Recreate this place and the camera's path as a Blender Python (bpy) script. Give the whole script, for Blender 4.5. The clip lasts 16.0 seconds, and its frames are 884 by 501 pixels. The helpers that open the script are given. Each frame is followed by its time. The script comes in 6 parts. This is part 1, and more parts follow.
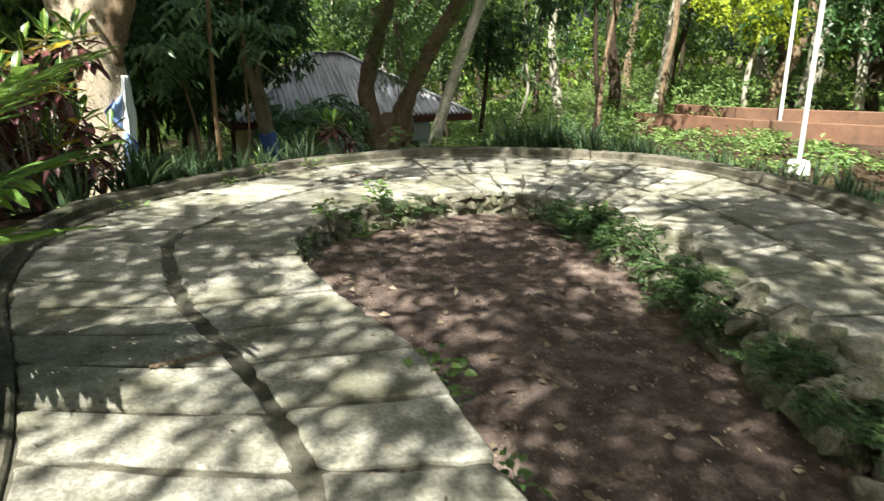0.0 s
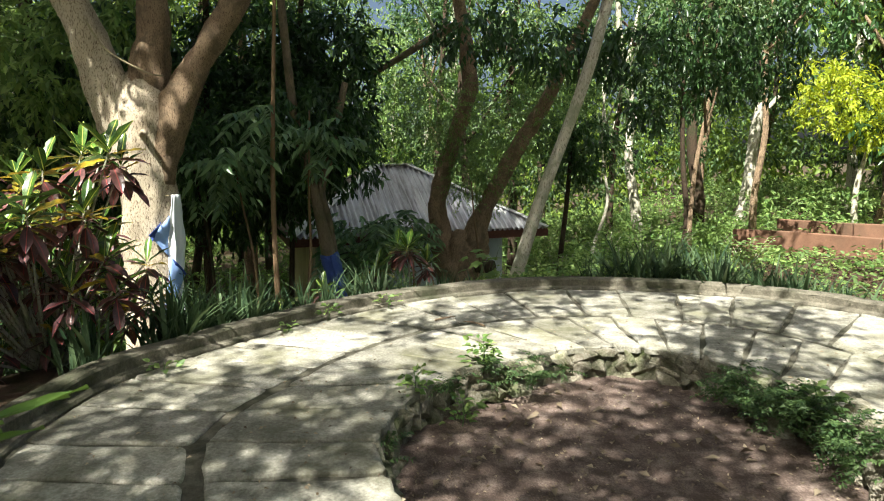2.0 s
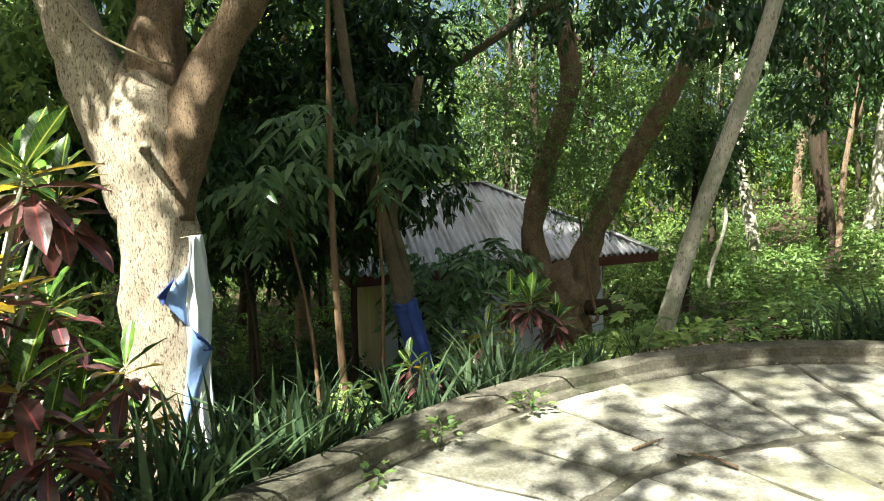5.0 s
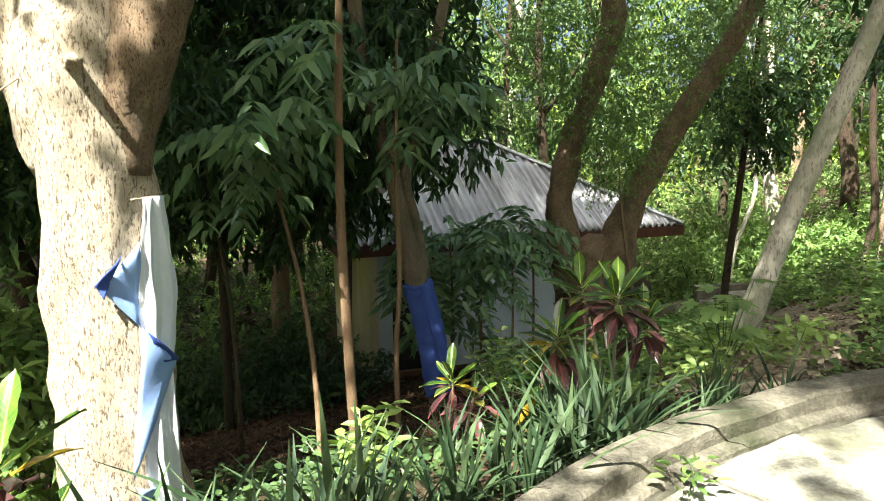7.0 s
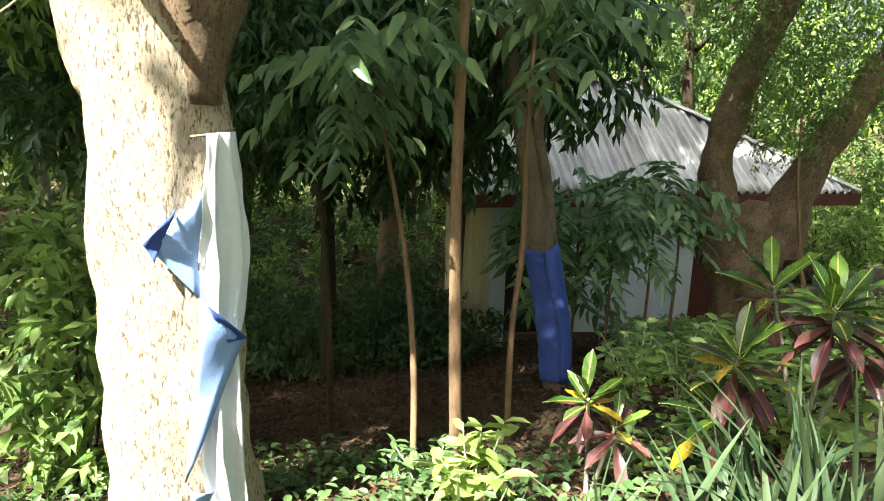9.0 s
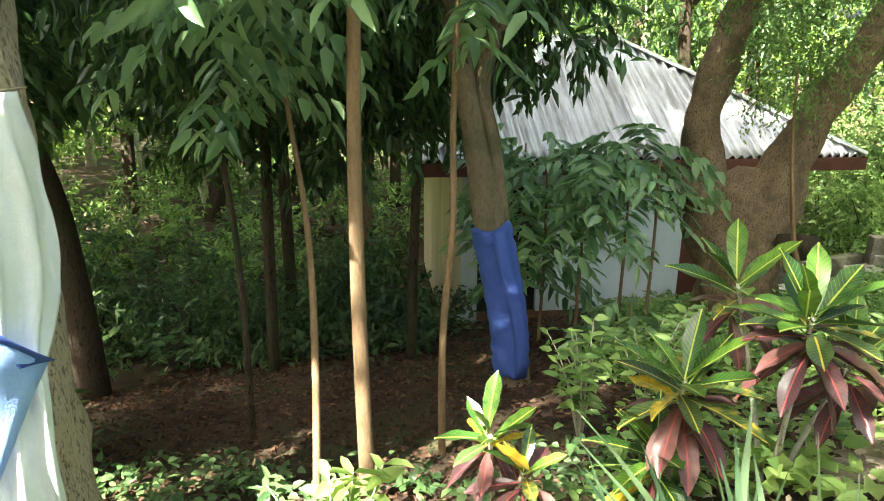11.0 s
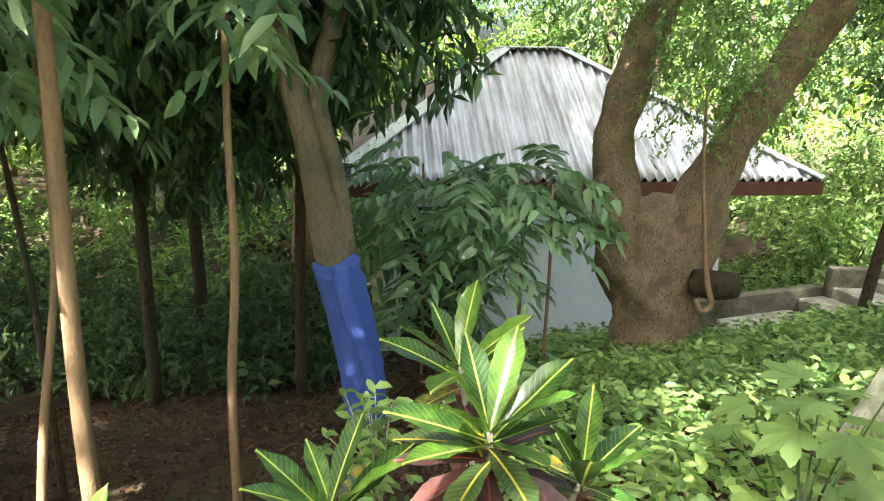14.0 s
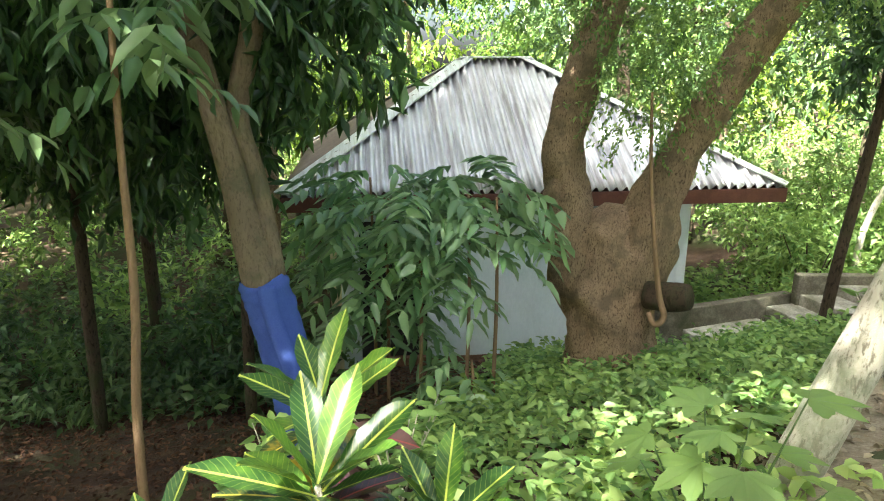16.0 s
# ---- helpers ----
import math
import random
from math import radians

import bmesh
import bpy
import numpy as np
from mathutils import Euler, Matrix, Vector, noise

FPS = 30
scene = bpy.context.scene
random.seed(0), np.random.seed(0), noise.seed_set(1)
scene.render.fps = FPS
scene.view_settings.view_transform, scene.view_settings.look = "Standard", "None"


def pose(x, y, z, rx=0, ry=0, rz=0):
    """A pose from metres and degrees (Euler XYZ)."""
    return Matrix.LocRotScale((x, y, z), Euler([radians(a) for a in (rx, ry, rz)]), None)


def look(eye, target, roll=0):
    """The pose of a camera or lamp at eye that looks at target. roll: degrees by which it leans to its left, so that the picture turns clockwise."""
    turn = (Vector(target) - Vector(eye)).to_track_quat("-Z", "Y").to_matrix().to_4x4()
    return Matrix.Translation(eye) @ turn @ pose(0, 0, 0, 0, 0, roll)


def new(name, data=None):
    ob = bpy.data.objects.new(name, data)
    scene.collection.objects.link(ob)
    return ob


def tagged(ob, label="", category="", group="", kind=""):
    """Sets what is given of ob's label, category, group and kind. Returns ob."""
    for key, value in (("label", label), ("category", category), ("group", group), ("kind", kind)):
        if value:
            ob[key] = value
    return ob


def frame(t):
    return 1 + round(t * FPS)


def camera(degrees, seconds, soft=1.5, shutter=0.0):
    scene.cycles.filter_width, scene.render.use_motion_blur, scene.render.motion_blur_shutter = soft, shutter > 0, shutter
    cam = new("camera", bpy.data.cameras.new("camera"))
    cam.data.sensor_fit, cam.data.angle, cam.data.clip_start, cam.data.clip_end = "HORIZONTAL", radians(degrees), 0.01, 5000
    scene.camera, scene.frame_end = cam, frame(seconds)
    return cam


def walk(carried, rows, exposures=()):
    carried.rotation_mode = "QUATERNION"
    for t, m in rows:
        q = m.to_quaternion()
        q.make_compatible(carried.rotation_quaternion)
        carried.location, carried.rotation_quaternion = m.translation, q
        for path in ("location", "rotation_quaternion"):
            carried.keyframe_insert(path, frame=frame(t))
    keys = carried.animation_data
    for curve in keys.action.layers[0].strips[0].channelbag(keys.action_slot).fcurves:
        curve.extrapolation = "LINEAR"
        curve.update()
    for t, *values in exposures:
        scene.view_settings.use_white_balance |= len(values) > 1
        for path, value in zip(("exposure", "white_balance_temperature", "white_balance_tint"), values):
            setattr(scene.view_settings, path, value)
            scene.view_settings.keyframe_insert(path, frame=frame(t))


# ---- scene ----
cam = camera(66.6, 16.0, soft=1.0, shutter=0.2)
PATH = [
    (0, (1.062, 0.243, 1.602), (0.906, 2.157, 1.041), -0.3),
    (0.5, (0.891, 0.685, 1.639), (0.547, 2.606, 1.201), -0.5),
    (1, (0.675, 1.134, 1.668), (0.415, 3.075, 1.261), -2.0),
    (1.5, (0.499, 1.644, 1.647), (0.111, 3.579, 1.326), -2.4),
    (2, (0.277, 2.117, 1.682), (-0.03, 4.077, 1.427), -0.6),
    (2.5, (0.035, 2.593, 1.665), (-0.445, 4.525, 1.469), -1.7),
    (3, (-0.086, 3.093, 1.701), (-0.616, 5.004, 1.445), -1.1),
    (3.5, (-0.354, 3.559, 1.746), (-0.83, 5.486, 1.5), -1.5),
    (4, (-0.557, 4.146, 1.678), (-1.266, 6.008, 1.497), -2.6),
    (4.5, (-0.824, 4.507, 1.665), (-1.267, 6.447, 1.461), -2.7),
    (5, (-1.089, 5.042, 1.667), (-1.533, 6.983, 1.471), -2.9),
    (7.5, (-2.311, 7.062, 1.585), (-2.653, 8.997, 1.212), -1.2),
    (8, (-2.421, 7.371, 1.592), (-2.821, 9.279, 1.144), -0.7),
    (8.5, (-2.487, 7.604, 1.592), (-2.633, 9.536, 1.095), -0.6),
    (9, (-2.528, 7.876, 1.57), (-3.188, 9.701, 1.088), 1.1),
    (11.5, (-2.034, 9.138, 1.479), (-2.718, 10.908, 0.848), -0.1),
    (12, (-1.784, 9.338, 1.483), (-2.628, 11.022, 0.812), -0.4),
    (12.5, (-1.576, 9.532, 1.501), (-2.189, 11.327, 0.867), -1.1),
    (13, (-1.493, 9.77, 1.502), (-1.952, 11.592, 0.818), 0.2),
    (13.5, (-1.351, 9.972, 1.486), (-2.092, 11.72, 0.859), 0.4),
    (14, (-1.244, 10.099, 1.493), (-1.953, 11.886, 0.942), 1.0),
    (14.5, (-1.238, 10.197, 1.503), (-1.832, 12.025, 0.949), 0.7),
    (15, (-1.105, 10.314, 1.482), (-1.842, 12.092, 0.938), 1.1),
    (15.5, (-1.002, 10.406, 1.48), (-1.742, 12.189, 0.957), -0.1),
    (16, (-0.915, 10.443, 1.491), (-1.602, 12.248, 0.971), 0.1),
]
EXPOSURES = [(0, 1.65, 6250, 4), (3, 1.78, 6350, 5), (5, 2.05, 6300, 2), (7.5, 2.62, 6400, 5), (9, 2.95, 6500, 4), (11.5, 3.9, 6450, 0), (12.5, 4.05, 6350, 5), (14, 3.95, 6350, 4), (16, 3.95, 6350, 3)]
walk(cam, [(t, look(eye, target, roll)) for t, eye, target, roll in PATH], EXPOSURES)

# ---- light ----
SUN_AZ = (-0.26, -0.966)
SUN_EL = 55
sun_dir = Vector((SUN_AZ[0] * math.cos(radians(SUN_EL)), SUN_AZ[1] * math.cos(radians(SUN_EL)), math.sin(radians(SUN_EL)))).normalized()
world = bpy.data.worlds.new("world")
scene.world = world
world.use_nodes = True
wn = world.node_tree.nodes
sky = wn.new("ShaderNodeTexSky")
sky.sky_type = "NISHITA"
sky.sun_disc = False
sky.sun_elevation = radians(SUN_EL)
sky.sun_rotation = math.atan2(SUN_AZ[0], SUN_AZ[1])
sky.air_density, sky.dust_density = 0.8, 7.0
wn["Background"].inputs["Strength"].default_value = 0.052
world.node_tree.links.new(sky.outputs["Color"], wn["Background"].inputs["Color"])
sun_data = bpy.data.lights.new("sun", "SUN")
sun_data.energy, sun_data.angle, sun_data.color = 5.0, radians(0.5), (1.0, 0.95, 0.86)
sun_ob = new("sun", sun_data)
sun_ob.matrix_world = look(sun_dir * 60, (0, 0, 0))

# ---- materials ----


def mat_base(name, rough=0.8, spec=0.3):
    m = bpy.data.materials.new(name)
    m.use_nodes = True
    n = m.node_tree.nodes
    b = n["Principled BSDF"]
    b.inputs["Roughness"].default_value = rough
    b.inputs["Specular IOR Level"].default_value = spec
    return m, n, m.node_tree.links, b


def node(n, kind, **inputs):
    nd = n.new(kind)
    for k, v in inputs.items():
        nd.inputs[k.replace("_", " ")].default_value = v
    return nd


def ramp(n, stops):
    r = n.new("ShaderNodeValToRGB")
    e = r.color_ramp.elements
    while len(e) < len(stops):
        e.new(0.5)
    for el, (p, c) in zip(e, stops):
        el.position, el.color = p, (*c, 1)
    return r


def grainy(name, stops, scale=8, fine=60, bump=0.3, rough=0.85, stretch=(1, 1, 1), spec=0.25, stain=None, dist=0.02, obj_var=0.0):
    """Two scales of noise through a colour ramp, with relief; stain is a colour laid on in large blotches."""
    m, n, l, b = mat_base(name, rough, spec)
    tc = n.new("ShaderNodeTexCoord")
    mp = n.new("ShaderNodeMapping")
    mp.inputs["Scale"].default_value = stretch
    geo = n.new("ShaderNodeNewGeometry")
    l.new(geo.outputs["Position"], mp.inputs["Vector"])
    n1 = node(n, "ShaderNodeTexNoise", Scale=scale, Detail=6.0, Roughness=0.65)
    n2 = node(n, "ShaderNodeTexNoise", Scale=fine, Detail=4.0, Roughness=0.7)
    l.new(mp.outputs[0], n1.inputs["Vector"])
    l.new(mp.outputs[0], n2.inputs["Vector"])
    mx = n.new("ShaderNodeMath")
    mx.operation = "MULTIPLY_ADD"
    mx.inputs[1].default_value = 0.45
    l.new(n2.outputs["Fac"], mx.inputs[0])
    half = n.new("ShaderNodeMath")
    half.operation = "MULTIPLY"
    half.inputs[1].default_value = 0.6
    l.new(n1.outputs["Fac"], half.inputs[0])
    l.new(half.outputs[0], mx.inputs[2])
    r = ramp(n, stops)
    l.new(mx.outputs[0], r.inputs["Fac"])
    out = r.outputs["Color"]
    if stain:
        n3 = node(n, "ShaderNodeTexNoise", Scale=scale * 0.22, Detail=5.0, Roughness=0.7)
        l.new(mp.outputs[0], n3.inputs["Vector"])
        sr = ramp(n, [(0.45, (0, 0, 0)), (0.66, (0.85, 0.85, 0.85))])
        l.new(n3.outputs["Fac"], sr.inputs["Fac"])
        mc = n.new("ShaderNodeMixRGB")
        mc.inputs["Color2"].default_value = (*stain, 1)
        l.new(sr.outputs["Color"], mc.inputs["Fac"])
        l.new(out, mc.inputs["Color1"])
        out = mc.outputs["Color"]
    if obj_var:
        oi = n.new("ShaderNodeObjectInfo")
        hs = n.new("ShaderNodeHueSaturation")
        ma = n.new("ShaderNodeMapRange")
        ma.inputs["To Min"].default_value = 1 - obj_var
        ma.inputs["To Max"].default_value = 1 + obj_var
        l.new(oi.outputs["Random"], ma.inputs["Value"])
        l.new(ma.outputs[0], hs.inputs["Value"])
        l.new(out, hs.inputs["Color"])
        out = hs.outputs["Color"]
    l.new(out, b.inputs["Base Color"])
    bp = n.new("ShaderNodeBump")
    bp.inputs["Strength"].default_value = bump
    bp.inputs["Distance"].default_value = dist
    l.new(mx.outputs[0], bp.inputs["Height"])
    l.new(bp.outputs["Normal"], b.inputs["Normal"])
    return m


def leafy(name, dark, light, rough=0.45, trans=0.35, spec=0.4):
    """Leaves: each one its own shade between two greens, lit through when the sun is behind."""
    m, n, l, b = mat_base(name, rough, spec)
    geo = n.new("ShaderNodeNewGeometry")
    r = ramp(n, [(0.0, dark), (1.0, light)])
    l.new(geo.outputs["Random Per Island"], r.inputs["Fac"])
    nz = node(n, "ShaderNodeTexNoise", Scale=0.7, Detail=3.0)
    l.new(geo.outputs["Position"], nz.inputs["Vector"])
    hs = n.new("ShaderNodeHueSaturation")
    mr = n.new("ShaderNodeMapRange")
    mr.inputs["From Min"].default_value, mr.inputs["From Max"].default_value = 0.3, 0.7
    mr.inputs["To Min"].default_value, mr.inputs["To Max"].default_value = 0.7, 1.3
    l.new(nz.outputs["Fac"], mr.inputs["Value"])
    l.new(mr.outputs[0], hs.inputs["Value"])
    l.new(r.outputs["Color"], hs.inputs["Color"])
    l.new(hs.outputs["Color"], b.inputs["Base Color"])
    tr = n.new("ShaderNodeBsdfTranslucent")
    ht = n.new("ShaderNodeHueSaturation")
    ht.inputs["Hue"].default_value, ht.inputs["Saturation"].default_value, ht.inputs["Value"].default_value = 0.485, 1.05, 1.7
    l.new(hs.outputs["Color"], ht.inputs["Color"])
    l.new(ht.outputs["Color"], tr.inputs["Color"])
    mix = n.new("ShaderNodeMixShader")
    mix.inputs["Fac"].default_value = trans
    l.new(b.outputs[0], mix.inputs[1])
    l.new(tr.outputs[0], mix.inputs[2])
    l.new(mix.outputs[0], n["Material Output"].inputs["Surface"])
    return m


def bark(name, dark, light, scale=5.0, bump=0.8, stain=None, fleck=0.85):
    """Scaly bark: broad tone, long streaks and small dark flecks between the scales."""
    m, n, l, b = mat_base(name, 0.9, 0.15)
    geo = n.new("ShaderNodeNewGeometry")
    mp = n.new("ShaderNodeMapping")
    mp.inputs["Scale"].default_value = (1, 1, 0.33)
    l.new(geo.outputs["Position"], mp.inputs["Vector"])
    n0 = node(n, "ShaderNodeTexNoise", Scale=scale * 0.5, Detail=5.0, Roughness=0.65)
    n1 = node(n, "ShaderNodeTexNoise", Scale=scale * 8, Detail=6.0, Roughness=0.72)
    vo = node(n, "ShaderNodeTexVoronoi", Scale=scale * 4.5, Randomness=1.0)
    wob = n.new("ShaderNodeMixRGB")
    wob.blend_type = "ADD"
    wob.inputs["Fac"].default_value = 0.05
    for t in (n0, n1):
        l.new(mp.outputs[0], t.inputs["Vector"])
    l.new(mp.outputs[0], wob.inputs["Color1"])
    l.new(n1.outputs["Color"], wob.inputs["Color2"])
    l.new(wob.outputs["Color"], vo.inputs["Vector"])
    mid = [a * 0.35 + c * 0.65 for a, c in zip(dark, light)]
    r0 = ramp(n, [(0.32, mid), (0.66, light)])
    l.new(n0.outputs["Fac"], r0.inputs["Fac"])
    ad = n.new("ShaderNodeMath")
    ad.operation = "SUBTRACT"
    l.new(n1.outputs["Fac"], ad.inputs[0])
    sc = n.new("ShaderNodeMath")
    sc.operation = "MULTIPLY"
    sc.inputs[1].default_value = 0.2
    l.new(vo.outputs["Distance"], sc.inputs[0])
    l.new(sc.outputs[0], ad.inputs[1])
    fl = ramp(n, [(0.28, (fleck, fleck, fleck)), (0.375, (0, 0, 0))])
    l.new(ad.outputs[0], fl.inputs["Fac"])
    mc = n.new("ShaderNodeMixRGB")
    mc.inputs["Color2"].default_value = (*[c * 0.8 for c in dark], 1)
    l.new(fl.outputs["Color"], mc.inputs["Fac"])
    l.new(r0.outputs["Color"], mc.inputs["Color1"])
    out = mc.outputs["Color"]
    if stain:
        n3 = node(n, "ShaderNodeTexNoise", Scale=scale * 0.35, Detail=6.0, Roughness=0.7)
        l.new(geo.outputs["Position"], n3.inputs["Vector"])
        sr = ramp(n, [(0.5, (0, 0, 0)), (0.62, (0.8, 0.8, 0.8))])
        l.new(n3.outputs["Fac"], sr.inputs["Fac"])
        ms = n.new("ShaderNodeMixRGB")
        ms.inputs["Color2"].default_value = (*stain, 1)
        l.new(sr.outputs["Color"], ms.inputs["Fac"])
        l.new(out, ms.inputs["Color1"])
        out = ms.outputs["Color"]
    l.new(out, b.inputs["Base Color"])
    bp = n.new("ShaderNodeBump")
    bp.inputs["Strength"].default_value = bump
    bp.inputs["Distance"].default_value = 0.035
    l.new(ad.outputs[0], bp.inputs["Height"])
    l.new(bp.outputs["Normal"], b.inputs["Normal"])
    return m


CONCRETE = grainy("slab_concrete", [(0.34, (0.085, 0.08, 0.06)), (0.5, (0.24, 0.226, 0.185)), (0.66, (0.46, 0.435, 0.375))], 4.0, 42, 1.0, 0.92, (1, 1, 1), stain=(0.12, 0.115, 0.065), dist=0.02, obj_var=0.22)
KERB = grainy("kerb_concrete", [(0.3, (0.045, 0.042, 0.03)), (0.52, (0.14, 0.125, 0.095)), (0.72, (0.27, 0.245, 0.19))], 6, 45, 1.0, 0.95, stain=(0.035, 0.04, 0.018), dist=0.03)
MORTAR = grainy("joint_soil", [(0.3, (0.05, 0.045, 0.032)), (0.5, (0.11, 0.10, 0.075)), (0.7, (0.20, 0.18, 0.14))], 9, 80, 1.0, 0.95, stain=(0.03, 0.032, 0.016))
SOIL = grainy("bed_soil", [(0.3, (0.04, 0.026, 0.021)), (0.5, (0.115, 0.08, 0.065)), (0.68, (0.30, 0.23, 0.195))], 6, 70, 1.0, 0.95, dist=0.03)
EARTH = grainy("forest_floor", [(0.3, (0.018, 0.011, 0.008)), (0.5, (0.048, 0.027, 0.018)), (0.72, (0.11, 0.068, 0.045))], 3, 40, 1.0, 0.95, stain=(0.045, 0.06, 0.02), dist=0.04)
STONE = grainy("mossy_stone", [(0.3, (0.06, 0.053, 0.04)), (0.5, (0.25, 0.22, 0.165)), (0.7, (0.50, 0.46, 0.38))], 11, 60, 1.0, 0.95, stain=(0.06, 0.085, 0.02), dist=0.04, obj_var=0.5)
PATH_EARTH = grainy("trodden_earth", [(0.3, (0.10, 0.075, 0.05)), (0.5, (0.24, 0.19, 0.135)), (0.7, (0.42, 0.35, 0.26))], 3, 45, 1.0, 0.95, dist=0.03)
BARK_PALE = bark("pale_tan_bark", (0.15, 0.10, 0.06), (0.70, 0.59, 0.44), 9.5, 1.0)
# darkened towards black, so the shade on these trunks is partly in the colour
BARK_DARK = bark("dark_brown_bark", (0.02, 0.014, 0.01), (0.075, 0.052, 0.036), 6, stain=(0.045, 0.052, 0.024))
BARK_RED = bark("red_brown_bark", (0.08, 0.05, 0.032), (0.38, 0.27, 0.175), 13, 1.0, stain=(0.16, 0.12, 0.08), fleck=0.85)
# lightened so the leaning trunk looks sunlit where it stands in shade
BARK_GREY = bark("grey_lichen_bark", (0.22, 0.19, 0.14), (0.58, 0.53, 0.44), 6, 0.6, stain=(0.28, 0.29, 0.20))
BARK_POLE = bark("orange_brown_stem_bark", (0.10, 0.06, 0.035), (0.23, 0.15, 0.088), 8, 0.4, fleck=0.3)
BARK_BROWN = bark("grey_brown_bark", (0.085, 0.062, 0.043), (0.25, 0.19, 0.13), 9, 0.8, stain=(0.13, 0.12, 0.075), fleck=0.45)
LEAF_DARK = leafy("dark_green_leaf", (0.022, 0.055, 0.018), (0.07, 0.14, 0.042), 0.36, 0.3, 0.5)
LEAF_MID = leafy("mid_green_leaf", (0.042, 0.085, 0.03), (0.11, 0.17, 0.06), 0.45, 0.35)
LEAF_LIGHT = leafy("light_green_leaf", (0.075, 0.15, 0.04), (0.25, 0.35, 0.11), 0.5, 0.4)
LEAF_SPRAY = leafy("glossy_spray_leaf", (0.07, 0.15, 0.06), (0.24, 0.35, 0.17), 0.30, 0.35, 0.7)
# paler than the leaf: sun on the shrub by the kerb is in this colour
LEAF_LIME = leafy("sunlit_lime_leaf", (0.17, 0.27, 0.07), (0.33, 0.42, 0.14), 0.5, 0.45)
LEAF_YELLOW = leafy("yellow_green_leaf", (0.22, 0.30, 0.03), (0.42, 0.46, 0.05), 0.5, 0.45)
LEAF_BLADE = leafy("grey_green_blade", (0.025, 0.055, 0.025), (0.12, 0.17, 0.075), 0.55, 0.12, 0.25)
LEAF_DEAD = leafy("dead_leaf", (0.026, 0.013, 0.009), (0.13, 0.07, 0.042), 0.8, 0.1, 0.15)
LEAF_TAN = leafy("dry_tan_leaf", (0.10, 0.07, 0.045), (0.40, 0.33, 0.23), 0.8, 0.1, 0.15)
LEAF_PALM = leafy("palm_leaf", (0.08, 0.16, 0.03), (0.19, 0.30, 0.07), 0.4, 0.3)
LEAF_WOODS = leafy("far_wood_leaf", (0.07, 0.13, 0.022), (0.25, 0.34, 0.07), 0.55, 0.5)

WALL_PAINT = grainy("pale_blue_white_paint", [(0.3, (0.52, 0.57, 0.62)), (0.6, (0.66, 0.71, 0.76))], 1.6, 30, 0.15, 0.8, (1, 1, 0.5), stain=(0.46, 0.49, 0.48))
CREAM = grainy("cream_paint", [(0.3, (0.50, 0.40, 0.24)), (0.65, (0.72, 0.62, 0.42))], 2, 30, 0.2, 0.8, (1, 1, 0.4), stain=(0.40, 0.31, 0.19))
FOUNDATION = grainy("red_brown_foundation", [(0.3, (0.10, 0.05, 0.03)), (0.7, (0.24, 0.14, 0.09))], 4, 40, 0.5)
DARKWOOD = grainy("dark_red_fascia", [(0.3, (0.06, 0.022, 0.016)), (0.7, (0.13, 0.05, 0.036))], 5, 50, 0.3, 0.6)


def sheet_metal(name, stops, grime_shade, rough):
    """Weathered sheet: broad tone, runs of grime down the slope that also paint furrow shade, paler ribs."""
    m, n, l, b = mat_base(name, rough, 0.5)
    geo = n.new("ShaderNodeNewGeometry")
    n1 = node(n, "ShaderNodeTexNoise", Scale=1.3, Detail=6.0, Roughness=0.7)
    mp = n.new("ShaderNodeMapping")
    mp.inputs["Rotation"].default_value = (0, 0, -0.484)
    mp2 = n.new("ShaderNodeMapping")
    mp2.inputs["Scale"].default_value = (9, 0.5, 0.5)
    l.new(geo.outputs["Position"], mp.inputs["Vector"])
    l.new(mp.outputs[0], mp2.inputs["Vector"])
    n2 = node(n, "ShaderNodeTexNoise", Scale=1.6, Detail=5.0, Roughness=0.65)
    l.new(geo.outputs["Position"], n1.inputs["Vector"])
    l.new(mp2.outputs[0], n2.inputs["Vector"])
    r = ramp(n, stops)
    l.new(n1.outputs["Fac"], r.inputs["Fac"])
    sr = ramp(n, [(0.46, (0, 0, 0)), (0.62, (0.7, 0.7, 0.7))])
    l.new(n2.outputs["Fac"], sr.inputs["Fac"])
    mc = n.new("ShaderNodeMixRGB")
    mc.inputs["Color2"].default_value = (*grime_shade, 1)
    l.new(sr.outputs["Color"], mc.inputs["Fac"])
    l.new(r.outputs["Color"], mc.inputs["Color1"])
    l.new(mc.outputs["Color"], b.inputs["Base Color"])
    b.inputs["Metallic"].default_value = 0.35
    return m


ROOF = sheet_metal("grey_corrugated_sheet", [(0.3, (0.44, 0.435, 0.445)), (0.5, (0.57, 0.565, 0.58)), (0.7, (0.70, 0.70, 0.72))], (0.17, 0.15, 0.145), 0.36)
CAP = sheet_metal("pale_ridge_sheet", [(0.3, (0.66, 0.66, 0.67)), (0.7, (0.80, 0.80, 0.81))], (0.45, 0.42, 0.40), 0.4)
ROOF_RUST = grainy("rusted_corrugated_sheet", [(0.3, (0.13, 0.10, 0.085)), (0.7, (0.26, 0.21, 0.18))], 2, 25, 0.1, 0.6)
BRICK = grainy("red_brown_planter_paint", [(0.3, (0.12, 0.06, 0.038)), (0.7, (0.25, 0.135, 0.085))], 2.5, 30, 0.3, 0.8, stain=(0.09, 0.06, 0.04))
WHITE = grainy("white_paint", [(0.3, (0.70, 0.70, 0.68)), (0.7, (0.82, 0.82, 0.80))], 3, 40, 0.1, 0.6)
CLOTH_BLUE = grainy("blue_cloth", [(0.3, (0.04, 0.07, 0.26)), (0.7, (0.075, 0.12, 0.38))], 5, 90, 0.3, 0.85, spec=0.1)
